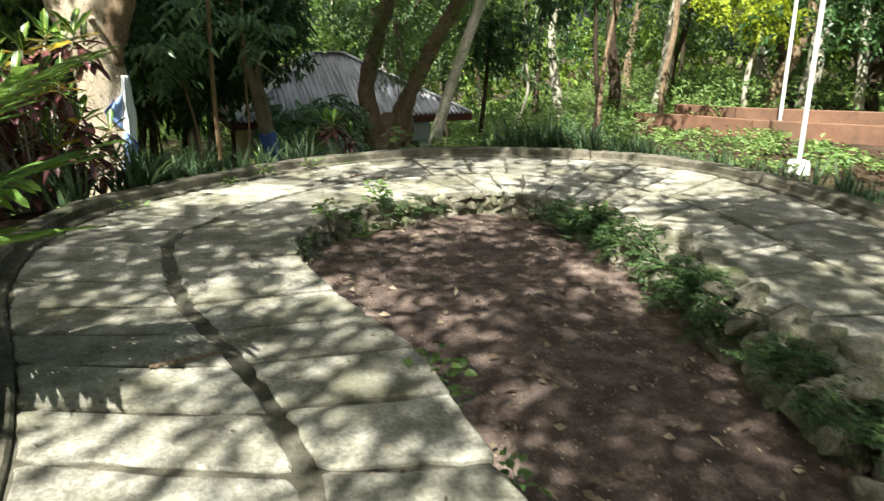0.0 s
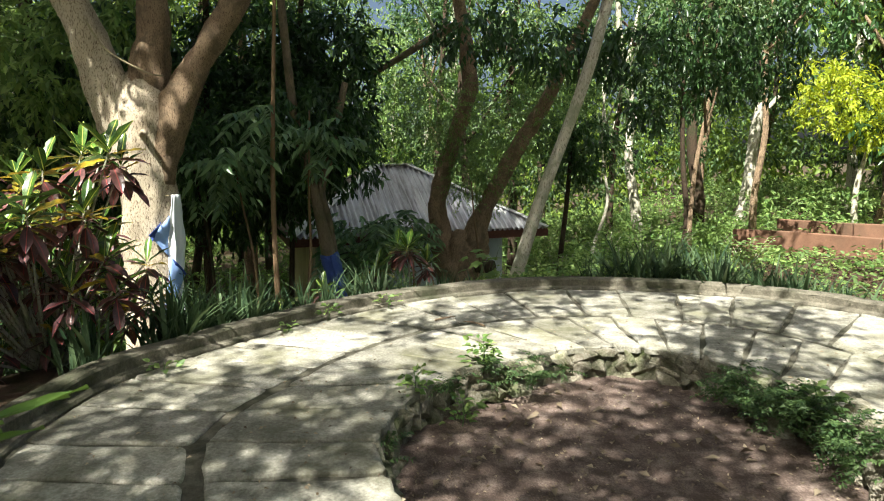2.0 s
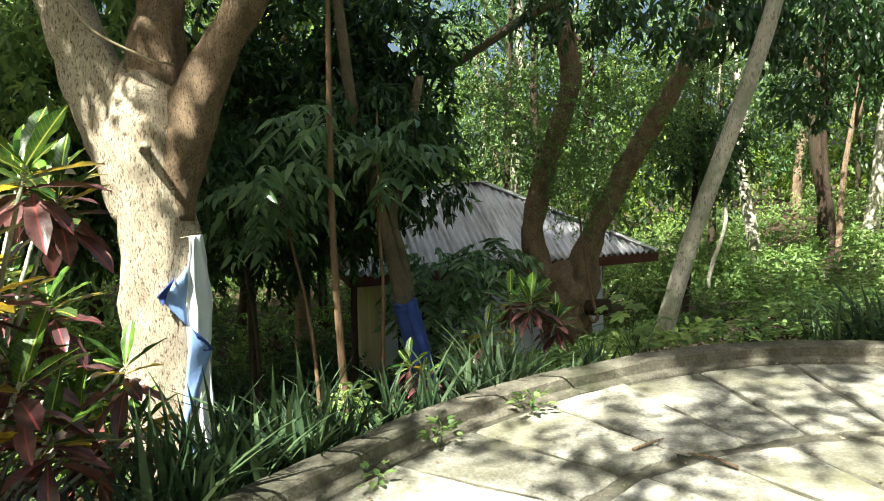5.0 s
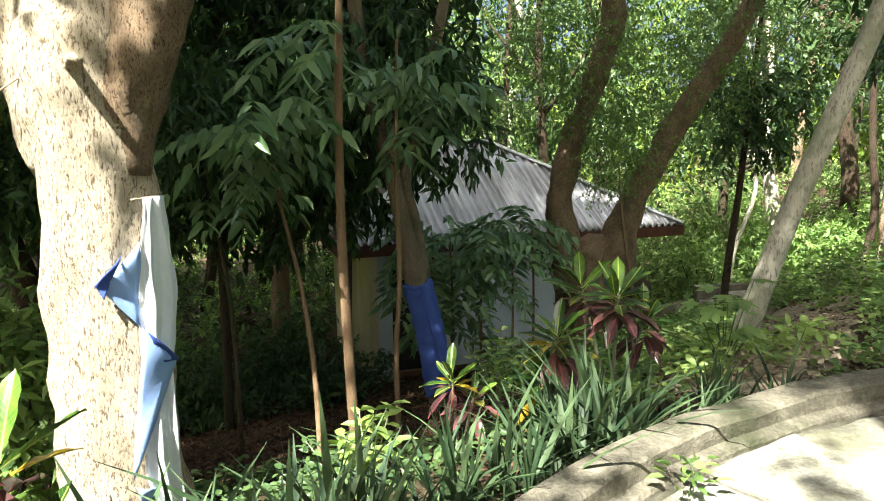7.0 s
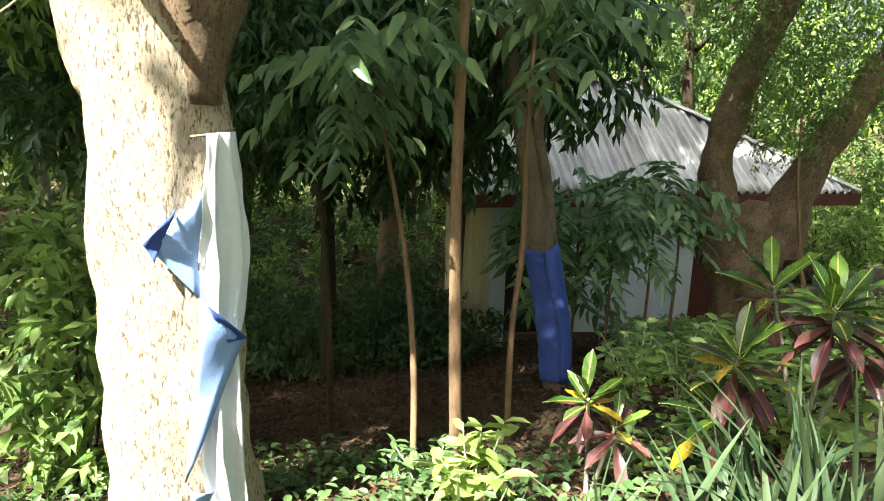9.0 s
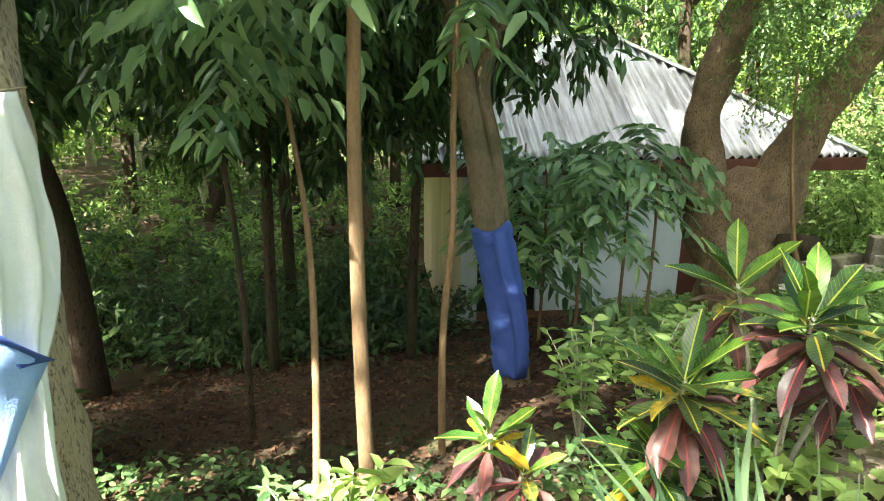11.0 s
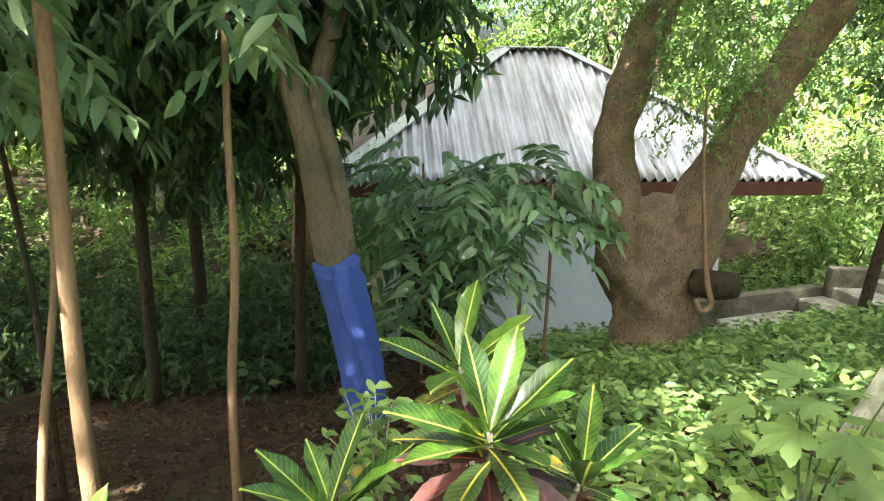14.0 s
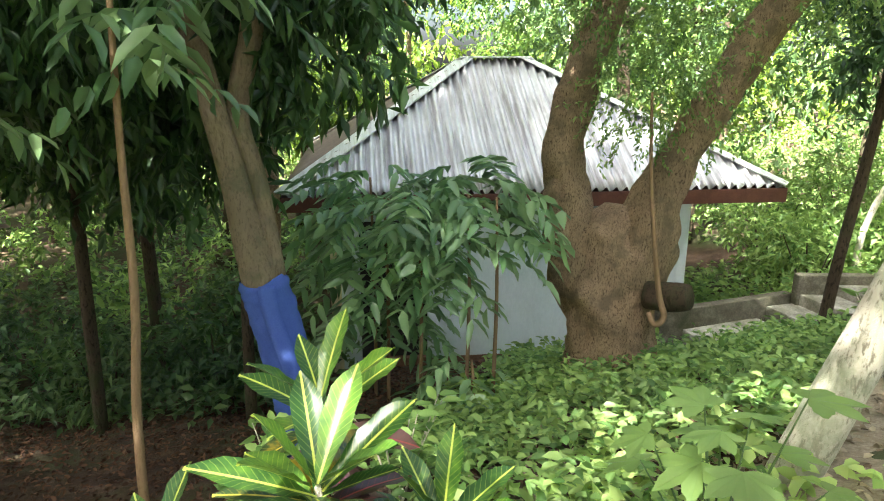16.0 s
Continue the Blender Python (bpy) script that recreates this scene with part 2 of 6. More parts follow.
CLOTH_WHITE = grainy("pale_cloth", [(0.3, (0.68, 0.70, 0.74)), (0.7, (0.82, 0.83, 0.85))], 5, 90, 0.3, 0.85, spec=0.1)
CLOTH_SKY = grainy("sky_blue_cloth", [(0.3, (0.22, 0.36, 0.72)), (0.7, (0.36, 0.50, 0.82))], 5, 90, 0.3, 0.85, spec=0.1)
ROPE = grainy("rope", [(0.3, (0.28, 0.22, 0.13)), (0.7, (0.45, 0.38, 0.25))], 20, 90, 0.5)
DARK = grainy("doorway_shade", [(0.3, (0.012, 0.011, 0.01)), (0.7, (0.05, 0.045, 0.04))], 10, 60, 0.8)

# ---- mesh helpers ----


def link(name, me, mat, parent=None, label="", smooth=True):
    mats = mat if isinstance(mat, (list, tuple)) else [mat]
    for m in mats:
        me.materials.append(m)
    if smooth:
        me.polygons.foreach_set("use_smooth", [True] * len(me.polygons))
    ob = new(name, me)
    if parent:
        ob.parent = parent
    if label:
        ob["label"] = label
    return ob


def part(name, bm, mat, parent=None, label="", smooth=True):
    me = bpy.data.meshes.new(name)
    bm.to_mesh(me)
    bm.free()
    return link(name, me, mat, parent, label, smooth)


def raw(name, verts, faces, mat, parent=None, label="", smooth=True):
    me = bpy.data.meshes.new(name)
    me.from_pydata([tuple(v) for v in verts], [], [tuple(int(i) for i in f) for f in faces])
    me.update()
    return link(name, me, mat, parent, label, smooth)


def empty(name, at=(0, 0, 0)):
    ob = new(name)
    ob.matrix_world = Matrix.Translation(at)
    ob.empty_display_size = 0.1
    return ob


def spline(pts, per=6):
    """Catmull-Rom through control points (any number of columns)."""
    p = np.array(pts, float)
    p = np.vstack([2 * p[0] - p[1], p, 2 * p[-1] - p[-2]])
    out = []
    for i in range(1, len(p) - 2):
        for k in range(per):
            t = k / per
            a, b, c, d = p[i - 1], p[i], p[i + 1], p[i + 2]
            out.append(0.5 * (2 * b + (c - a) * t + (2 * a - 5 * b + 4 * c - d) * t * t + (3 * b - a - 3 * c + d) * t ** 3))
    out.append(p[-2])
    return np.array(out)


def tube_data(path, sides=10, rough=0.06, flare=0.0, seed=0, lumps=0.0):
    """Verts and faces of a tapered tube; path rows are x, y, z, radius."""
    rng = np.random.default_rng(seed)
    ph = rng.uniform(0, 6.28, 6)
    verts, faces = [], []
    n = len(path)
    for i, (x, y, z, r) in enumerate(path):
        a, b = path[max(i - 1, 0)][:3], path[min(i + 1, n - 1)][:3]
        d = Vector(b - a).normalized()
        u = d.cross(Vector((0, 1, 0.01))).normalized()
        w = d.cross(u)
        for k in range(sides):
            th = 2 * math.pi * k / sides
            rr = r * (1 + rough * (math.sin(2 * th + ph[0] + i * 0.23) + 0.7 * math.sin(3 * th + ph[1] - i * 0.31) + 0.5 * math.sin(5 * th + ph[2] + i * 0.5)))
            if flare:
                rr *= 1 + flare * math.exp(-i * 0.9) * (1 + 0.6 * math.sin(4 * th + ph[3]))
            if lumps:
                q = Vector((x, y, z)) + (math.cos(th) * u + math.sin(th) * w) * float(r)
                rr *= 1 + lumps * (noise.noise(Vector((q.x * 5, q.y * 5, q.z * 2.2))) + 0.6 * noise.noise(Vector((q.x * 14, q.y * 14, q.z * 4))))
            verts.append(Vector((x, y, z)) + (math.cos(th) * u + math.sin(th) * w) * float(rr))
        if i:
            o = (i - 1) * sides
            for k in range(sides):
                k2 = (k + 1) % sides
                faces.append((o + k, o + k2, o + sides + k2, o + sides + k))
    faces.append(tuple(range(sides - 1, -1, -1)))
    faces.append(tuple(range((n - 1) * sides, n * sides)))
    return verts, faces


def tube(name, ctrl, mat, parent=None, label="", sides=10, per=5, rough=0.05, flare=0.0, seed=0, lumps=0.05):
    v, f = tube_data(spline(ctrl, per), sides, rough, flare, seed, lumps if max(c[3] for c in ctrl) > 0.06 else 0.0)
    return raw(name, v, f, mat, parent, label)


def box(name, size, at, mat, parent=None, label="", bevel=0.01, rot=0.0, jitter=0.0):
    bm = bmesh.new()
    bmesh.ops.create_cube(bm, size=1)
    bmesh.ops.scale(bm, vec=size, verts=bm.verts)
    if bevel:
        bmesh.ops.bevel(bm, geom=bm.edges[:], offset=bevel, segments=2, affect="EDGES", profile=0.6)
    bmesh.ops.rotate(bm, matrix=Matrix.Rotation(rot, 3, "Z"), verts=bm.verts)
    bmesh.ops.translate(bm, vec=at, verts=bm.verts)
    return part(name, bm, mat, parent, label, smooth=False)


def leaf_cloud(name, pos, along, length, width, mat, parent=None, label="", seed=0, fold=0.25, kind="", fine=False):
    """Many pointed leaves in one mesh: each folded along its midrib."""
    rng = np.random.default_rng(seed)
    n = len(pos)
    pos, along = np.asarray(pos, float), np.asarray(along, float)
    along = along / (np.linalg.norm(along, axis=1, keepdims=True) + 1e-9)
    ref = np.tile([0.0, 0.0, 1.0], (n, 1)) + rng.normal(0, 0.45, (n, 3))
    side = np.cross(along, ref)
    side /= np.linalg.norm(side, axis=1, keepdims=True) + 1e-9
    up = np.cross(side, along)
    L = (length * rng.uniform(0.65, 1.25, (n, 1)))
    W = (width * rng.uniform(0.7, 1.2, (n, 1)))
    base, tip = pos, pos + along * L - up * L * 0.12
    mid = pos + along * L * 0.45
    le, ri = mid + side * W * 0.5 + up * W * fold, mid - side * W * 0.5 + up * W * fold
    if fine:
        m1, m2 = pos + along * L * 0.33 - up * L * 0.01, pos + along * L * 0.68 - up * L * 0.05
        cols = [base, m1, m2, tip, m1 - along * L * 0.06 + side * W * 0.46 + up * W * fold, m2 + side * W * 0.36 + up * W * fold,
                m1 - along * L * 0.06 - side * W * 0.46 + up * W * fold, m2 - side * W * 0.36 + up * W * fold]
        v = np.stack(cols, 1).reshape(-1, 3)
        i = np.arange(n)[:, None] * 8
        f = np.concatenate([i + t for t in ([0, 1, 4], [1, 2, 5], [1, 5, 4], [2, 3, 5], [0, 6, 1], [1, 7, 2], [1, 6, 7], [2, 7, 3])], 1).reshape(-1, 3)
    else:
        v = np.stack([base, le, tip, ri], 1).reshape(-1, 3)
        i = np.arange(n)[:, None] * 4
        f = np.concatenate([i + [0, 2, 1], i + [0, 3, 2]], 1).reshape(-1, 3)
    me = bpy.data.meshes.new(name)
    me.vertices.add(len(v))
    me.vertices.foreach_set("co", v.ravel())
    me.loops.add(len(f) * 3)
    me.loops.foreach_set("vertex_index", f.ravel())
    me.polygons.add(len(f))
    me.polygons.foreach_set("loop_start", np.arange(len(f)) * 3)
    me.update(calc_edges=True)
    ob = link(name, me, mat, parent, label, smooth=False)
    if kind:
        ob["kind"] = kind
    return ob


def sprays(blobs, twigs, per, spread, seed, droop=0.4):
    """Leaf positions and directions: twigs scattered through ellipsoids (x, y, z, rx, ry, rz), leaves round each twig."""
    rng = np.random.default_rng(seed)
    P, D = [], []
    vol = np.array([b[3] * b[4] * b[5] for b in blobs]) ** 0.7
    for b, share in zip(blobs, vol / vol.sum()):
        k = max(1, int(twigs * share))
        d = rng.normal(0, 1, (k, 3))
        d /= np.linalg.norm(d, axis=1, keepdims=True)
        r = rng.uniform(0.25, 1.0, (k, 1)) ** 0.45 * rng.uniform(0.75, 1.12, (k, 1))
        c = np.array(b[:3]) + d * r * np.array(b[3:6])
        tw = d * 0.8 + rng.normal(0, 0.6, (k, 3)) - [0, 0, droop]
        tw /= np.linalg.norm(tw, axis=1, keepdims=True)
        s = np.linspace(0, 1, per)[None, :, None]
        p = c[:, None, :] + tw[:, None, :] * s * spread
        a = tw[:, None, :] * 0.6 + rng.normal(0, 0.75, (k, per, 3)) - np.array([0, 0, droop])
        P.append(p.reshape(-1, 3))
        D.append(a.reshape(-1, 3))
    return np.vstack(P), np.vstack(D)


def crown(name, parent, mat, blobs, twigs, per, L, W, spread=0.4, seed=0, droop=0.4, label=""):
    p, d = sprays(blobs, twigs, per, spread, seed, droop)
    return leaf_cloud(name, p, d, L, W, mat, parent, label, seed)


# ---- plan of the horseshoe terrace: edges listed from the near leg round to the far leg ----
INNER = [(3.3, -1.2), (2.42, 0.3), (1.22, 2.41), (0.69, 3.65), (0.0, 4.62), (-0.45, 5.35), (-0.75, 6.05), (-0.62, 7.05), (-0.2, 7.6), (0.2, 8.0), (0.6, 8.25),
         (1.05, 8.35), (1.5, 8.15), (1.9, 7.7), (2.2, 7.15), (2.42, 6.5), (2.6, 5.7), (2.75, 4.9), (2.9, 3.6), (3.1, 2.0), (3.6, -1.2)]
MIDDLE = [(2.45, -1.3), (1.55, 0.2), (0.45, 2.3), (-0.21, 3.35), (-0.97, 4.27), (-1.45, 5.05), (-1.86, 5.9), (-1.77, 6.8), (-1.42, 7.95), (-0.85, 8.85), (-0.1, 9.33),
          (0.75, 9.6), (1.7, 9.45), (2.45, 9.05), (2.95, 8.4), (3.3, 7.5), (3.55, 6.4), (3.75, 5.2), (3.95, 3.7), (4.15, 2.0), (4.5, -1.2)]
OUTER = [(1.2, -1.3), (0.3, 0.25), (-0.8, 2.3), (-1.46, 3.27), (-2.15, 4.15), (-2.65, 4.95), (-2.98, 5.8), (-3.05, 6.9), (-2.6, 8.2), (-1.85, 9.55), (-0.75, 10.6),
         (0.55, 11.2), (1.9, 11.1), (3.1, 10.6), (3.9, 9.75), (4.42, 8.5), (4.7, 7.0), (4.85, 5.5), (5.0, 3.8), (5.15, 2.0), (5.5, -1.2)]
STEP = 8
inner_c, mid_c, outer_c = (spline(c, STEP) for c in (INNER, MIDDLE, OUTER))


def curve_normals(c):
    """Left-hand normals of a plan curve (pointing outward for these)."""
    t = np.gradient(c, axis=0)
    t /= np.linalg.norm(t, axis=1, keepdims=True)
    return np.stack([-t[:, 1], t[:, 0]], 1)


def inside(px, py, poly):
    """Even-odd test of many points in a polygon."""
    res = np.zeros(px.shape, bool)
    j = len(poly) - 1
    for i in range(len(poly)):
        xi, yi = poly[i]
        xj, yj = poly[j]
        cond = ((yi > py) != (yj > py)) & (px < (xj - xi) * (py - yi) / (yj - yi + 1e-12) + xi)
        res ^= cond
        j = i
    return res


OUTER_POLY = np.vstack([outer_c, [(5.5, -6), (1.2, -6)]])


def height(x, y):
    """The ground: level by the terrace, falling away towards the hut."""
    x, y = np.asarray(x, float), np.asarray(y, float)
    p = 2.58 + 0.25 * np.clip(x, -14, 14) - 0.22 * np.clip(y, -50, 23)
    p = p - 0.3 * np.exp(-((x + 1) ** 2 + (y - 20.8) ** 2) / 9) - 0.25 * np.exp(-((x + 4.2) ** 2 + (y - 12.6) ** 2) / 4)
    p = -3.2 + 0.15 * np.logaddexp(0, (p + 3.2) / 0.15)
    k = 0.12
    q = np.clip((x - 1.6) / 2.6, 0, 1)
    h = -0.38 * q * q * (3 - 2 * q) - k * np.log1p(np.exp(np.clip(-(p + 0.08) / k, -40, 40))) - 0.05
    h = h + 0.05 * np.sin(1.7 * x + 0.6 * y) * np.sin(1.3 * y - 0.4 * x) * np.clip(-h, 0, 1)
    return h


def hz(x, y):
    return float(height(x, y))


# ---- ground ----
def build_ground():
    a = np.concatenate([[-400, -160, -90, -60, -45, -35, -28, -22, -18], np.arange(-15, 15.01, 0.22), [18, 22, 28, 35, 45, 60, 90, 160, 400]])
    b = np.concatenate([[-400, -160, -80, -40, -25, -15, -9], np.arange(-6, 30.01, 0.22), [33, 37, 42, 50, 62, 80, 110, 180, 400]])
    X, Y = np.meshgrid(a, b)
    Z = height(X, Y)
    near = (np.abs(X) < 15) & (Y < 30) & (Y > -6)
    rng = np.random.default_rng(3)
    Z = Z + near * rng.normal(0, 0.018, Z.shape)
    Z = np.where(inside(X, Y, OUTER_POLY), -0.62, Z)
    v = np.stack([X, Y, Z], -1).reshape(-1, 3)
    nx, ny = len(a), len(b)
    i = (np.arange(ny - 1)[:, None] * nx + np.arange(nx - 1)[None, :]).ravel()
    f = np.stack([i, i + 1, i + nx + 1, i + nx], 1)
    tagged(raw("ground", v, f, EARTH), "brown forest floor of bare earth sloping down behind the terrace", "ground", kind="structure")


build_ground()


FOOTPATH = [(-1.1, 11.75), (-0.6, 12.3), (-0.2, 13.0), (0.2, 13.9), (0.55, 14.8), (1.2, 16.3), (2.2, 17.8)]


def off_path(x, y):
    """True within the trodden path."""
    c = spline(FOOTPATH, 6)
    d = np.min(np.hypot(np.asarray(x)[..., None] - c[:, 0], np.asarray(y)[..., None] - c[:, 1]), -1)
    return d < 0.62


def strip(name, rows, mat, parent=None, label="", smooth=False):
    """A surface through several curves of equal length."""
    n = len(rows[0])
    v = np.vstack(rows)
    f = []
    for r in range(len(rows) - 1):
        for i in range(n - 1):
            f.append((r * n + i, r * n + i + 1, (r + 1) * n + i + 1, (r + 1) * n + i))
    return raw(name, v, f, mat, parent, label, smooth)


def lift(c, z):
    return np.column_stack([c, np.full(len(c), z) if np.isscalar(z) else z])


def build_path():
    c = spline(FOOTPATH, 8)
    n = curve_normals(c)
    rng = np.random.default_rng(6)
    rows = []
    for off in (-0.62, -0.42, -0.14, 0.14, 0.55, 0.95):
        p = c + n * (off + rng.normal(0, 0.05, (len(c), 1)))
        rows.append(lift(p, height(p[:, 0], p[:, 1]) + (0.028 if -0.5 < off < 0.9 else -0.04) + rng.normal(0, 0.006, len(c))))
    tagged(strip("footpath", rows, PATH_EARTH, smooth=True), "pale trodden earth path across the slope", "path", kind="structure")


build_path()
terrace = tagged(empty("terrace"), "curved horseshoe terrace paved with weathered concrete slabs", "terrace", kind="structure")
nn = curve_normals(outer_c)
ni = curve_normals(inner_c)
strip("mortar_face", [lift(inner_c - ni * 0.02, -0.36), lift(inner_c + ni * 0.0, -0.2), lift(inner_c + ni * 0.03, -0.034)], STONE, terrace, "rough mortar between the border stones")
strip("mortar_bed", [lift(inner_c + ni * 0.03, -0.022), lift(mid_c, -0.018), lift(outer_c + nn * 0.05, -0.02)], MORTAR, terrace, "dark soil and moss in the joints")


def build_kerb():
    rng = np.random.default_rng(8)
    n = len(outer_c)
    w = np.convolve(rng.normal(0, 1, n), np.ones(3) / 3, "same")
    w = w[:, None] * 0.010
    zt = 0.125 + w[:, 0] * 0.8
    prof = [(-0.01, -0.05), (-0.005, 0.0), (0.01, 0.018), (0.06, 0.024), (0.07, 0.03), (0.075, None), (0.10, None), (0.27, None), (0.295, None), (0.30, -0.7)]
    rows = []
    for k, (off, z) in enumerate(prof):
        zz = z if z is not None else zt - (0.018 if k in (5, 8) else 0.0)
        rows.append(lift(outer_c + nn * (off + w * (1 if k % 2 else 0.6)), zz))
    k = strip("kerb", rows, KERB)
    tagged(k, "raised grey concrete kerb round the curved terrace", "kerb", kind="structure")


build_kerb()


def slab_mesh(c, rng):
    """One slab with uneven worn edges, from its four corners (plan)."""
    c = np.array(c)
    mid = c.mean(0)
    ring = []
    for i in range(4):
        a, b = c[i], c[(i + 1) % 4]
        for t in (0.0, 0.09, 0.27, 0.45, 0.63, 0.82, 0.93):
            p = a + (b - a) * t
            p = p + rng.normal(0, 0.007, 2)
            d = mid - p
            d /= np.linalg.norm(d)
            ring.append(p + d * (0.024 + (0.016 if t == 0 else 0) + abs(rng.normal(0, 0.008))))
    ring = np.array(ring)
    zs = rng.normal(0, 0.005)
    tilt = rng.normal(0, 0.006, 2)
    top = ring + (mid - ring) / np.linalg.norm(mid - ring, axis=1, keepdims=True) * 0.016
    m = len(ring)
    zt = zs + (top - mid) @ tilt
    zr = zs + (ring - mid) @ tilt
    v = np.vstack([lift(top, zt), lift(ring, zr - 0.011), lift(ring, -0.06)])
    f = [tuple(range(m))]
    for i in range(m):
        j = (i + 1) % m
        f.append((i, m + i, m + j, j))
        f.append((m + i, 2 * m + i, 2 * m + j, m + j))
    return v, f


def build_slabs():
    rng = np.random.default_rng(21)
    arc = np.concatenate([[0], np.cumsum(np.linalg.norm(np.diff(mid_c, axis=0), axis=1))])

    def at(c, q):
        return np.array([np.interp(q, arc, c[:, 0]), np.interp(q, arc, c[:, 1])])
    far0, far1 = arc[8 * STEP], arc[14 * STEP]
    for a_c, b_c, shift in ((inner_c, mid_c, 0.0), (mid_c, outer_c, 0.04)):
        q = shift
        while q < arc[-1] - 0.7:
            step = rng.uniform(0.50, 0.60) if q < far0 else (rng.uniform(0.44, 0.54) if q < far1 else rng.uniform(0.7, 0.95))
            c = [at(a_c, q), at(a_c, q + step), at(b_c, q + step), at(b_c, q)]
            gap = 0.025
            w = c[2] - c[1]
            w0 = c[3] - c[0]
            if a_c is inner_c:
                c[2], c[3] = c[2] - w / np.linalg.norm(w) * gap, c[3] - w0 / np.linalg.norm(w0) * gap
                c[0], c[1] = c[0] - w0 * 0.03 * rng.uniform(0, 1), c[1] - w * 0.03 * rng.uniform(0, 1)
            else:
                c[1], c[0] = c[1] + w / np.linalg.norm(w) * gap * rng.uniform(0.4, 1.3), c[0] + w0 / np.linalg.norm(w0) * gap * rng.uniform(0.4, 1.3)
            v, f = slab_mesh(c, rng)
            raw("slab", v, f, CONCRETE, terrace, smooth=False)
            q += step


# ---- planting bed in the middle ----
def build_bed():
    rng = np.random.default_rng(5)
    poly = np.vstack([inner_c])
    xs, ys = np.arange(-1.2, 4.0, 0.09), np.arange(-1.6, 8.8, 0.09)
    X, Y = np.meshgrid(xs, ys)
    Z = -0.31 + 0.03 * np.sin(2.1 * X) * np.sin(1.7 * Y) + rng.normal(0, 0.007, X.shape)
    v = np.stack([X, Y, Z], -1).reshape(-1, 3)
    nx, ny = len(xs), len(ys)
    i = (np.arange(ny - 1)[:, None] * nx + np.arange(nx - 1)[None, :]).ravel()
    f = np.stack([i, i + 1, i + nx + 1, i + nx], 1)
    cen = v[f].mean(1)
    keep = inside(cen[:, 0], cen[:, 1], np.vstack([inner_c + ni * 0.12]))
    tagged(raw("bed_soil", v, f[keep], SOIL), "bare dark reddish soil in the sunken bed", "soil", kind="structure")


build_bed()


# ---- hut ----
HUT = Vector((-2.2, 20.2, 0))
HU, HN = Vector((0.885, 0.465, 0)).normalized(), Vector((0.465, -0.885, 0)).normalized()


def hut(s, p, z):
    return HUT + HU * s + HN * p + Vector((0, 0, z))


EAVE, RIDGE = -0.10, 1.67
S0, S1, P0, P1 = -4.45, 2.61, 0.41, -6.3
R0, R1, RP = -1.57, -0.6, -2.43


def slope_sheet(name, a, b, ra, rb, mat, parent, wave=0.145, amp=0.046):
    """A corrugated slope: eave from a to b, top from ra to rb, furrows running down."""
    u = (b - a)
    n = max(8, int(u.length / wave * 6))
    la, lb = (ra - a).dot(u.normalized()) / u.length, (rb - a).dot(u.normalized()) / u.length
    foot = a + u * la
    up = ra - foot
    nrm = u.cross(up).normalized()
    v, f = [], []
    rows = 9
    for i in range(n + 1):
        t = i / n
        lim = 1.0
        if t < la:
            lim = t / la
        elif t > lb:
            lim = (1 - t) / max(1 - lb, 1e-6)
        o = nrm * amp * math.sin(2 * math.pi * t * u.length / wave)
        for k in range(rows):
            v.append(a + u * t + up * (lim * k / (rows - 1)) + o)
        if i:
            for k in range(rows - 1):
                q = (i - 1) * rows + k
                f.append((q, q + rows, q + rows + 1, q + 1))
    ob = raw(name, v, f, mat, parent)
    so = ob.modifiers.new("thick", "SOLIDIFY")
    so.thickness = 0.006
    return ob


def beam(name, a, b, w, h, mat, parent, label=""):
    """A straight board from a to b, its top edge on the line."""
    d = (b - a)
    bm = bmesh.new()
    bmesh.ops.create_cube(bm, size=1)
    bmesh.ops.scale(bm, vec=(d.length, w, h), verts=bm.verts)
    bmesh.ops.bevel(bm, geom=bm.edges[:], offset=min(w, h) * 0.15, segments=1, affect="EDGES")
    x = d.normalized()
    y = Vector((0, 0, 1)).cross(x).normalized()
    z = x.cross(y)
    m = Matrix((x, y, z)).transposed().to_4x4()
    m.translation = (a + b) / 2 - z * h / 2
    bmesh.ops.transform(bm, matrix=m, verts=bm.verts)
    return part(name, bm, mat, parent, label, smooth=False)


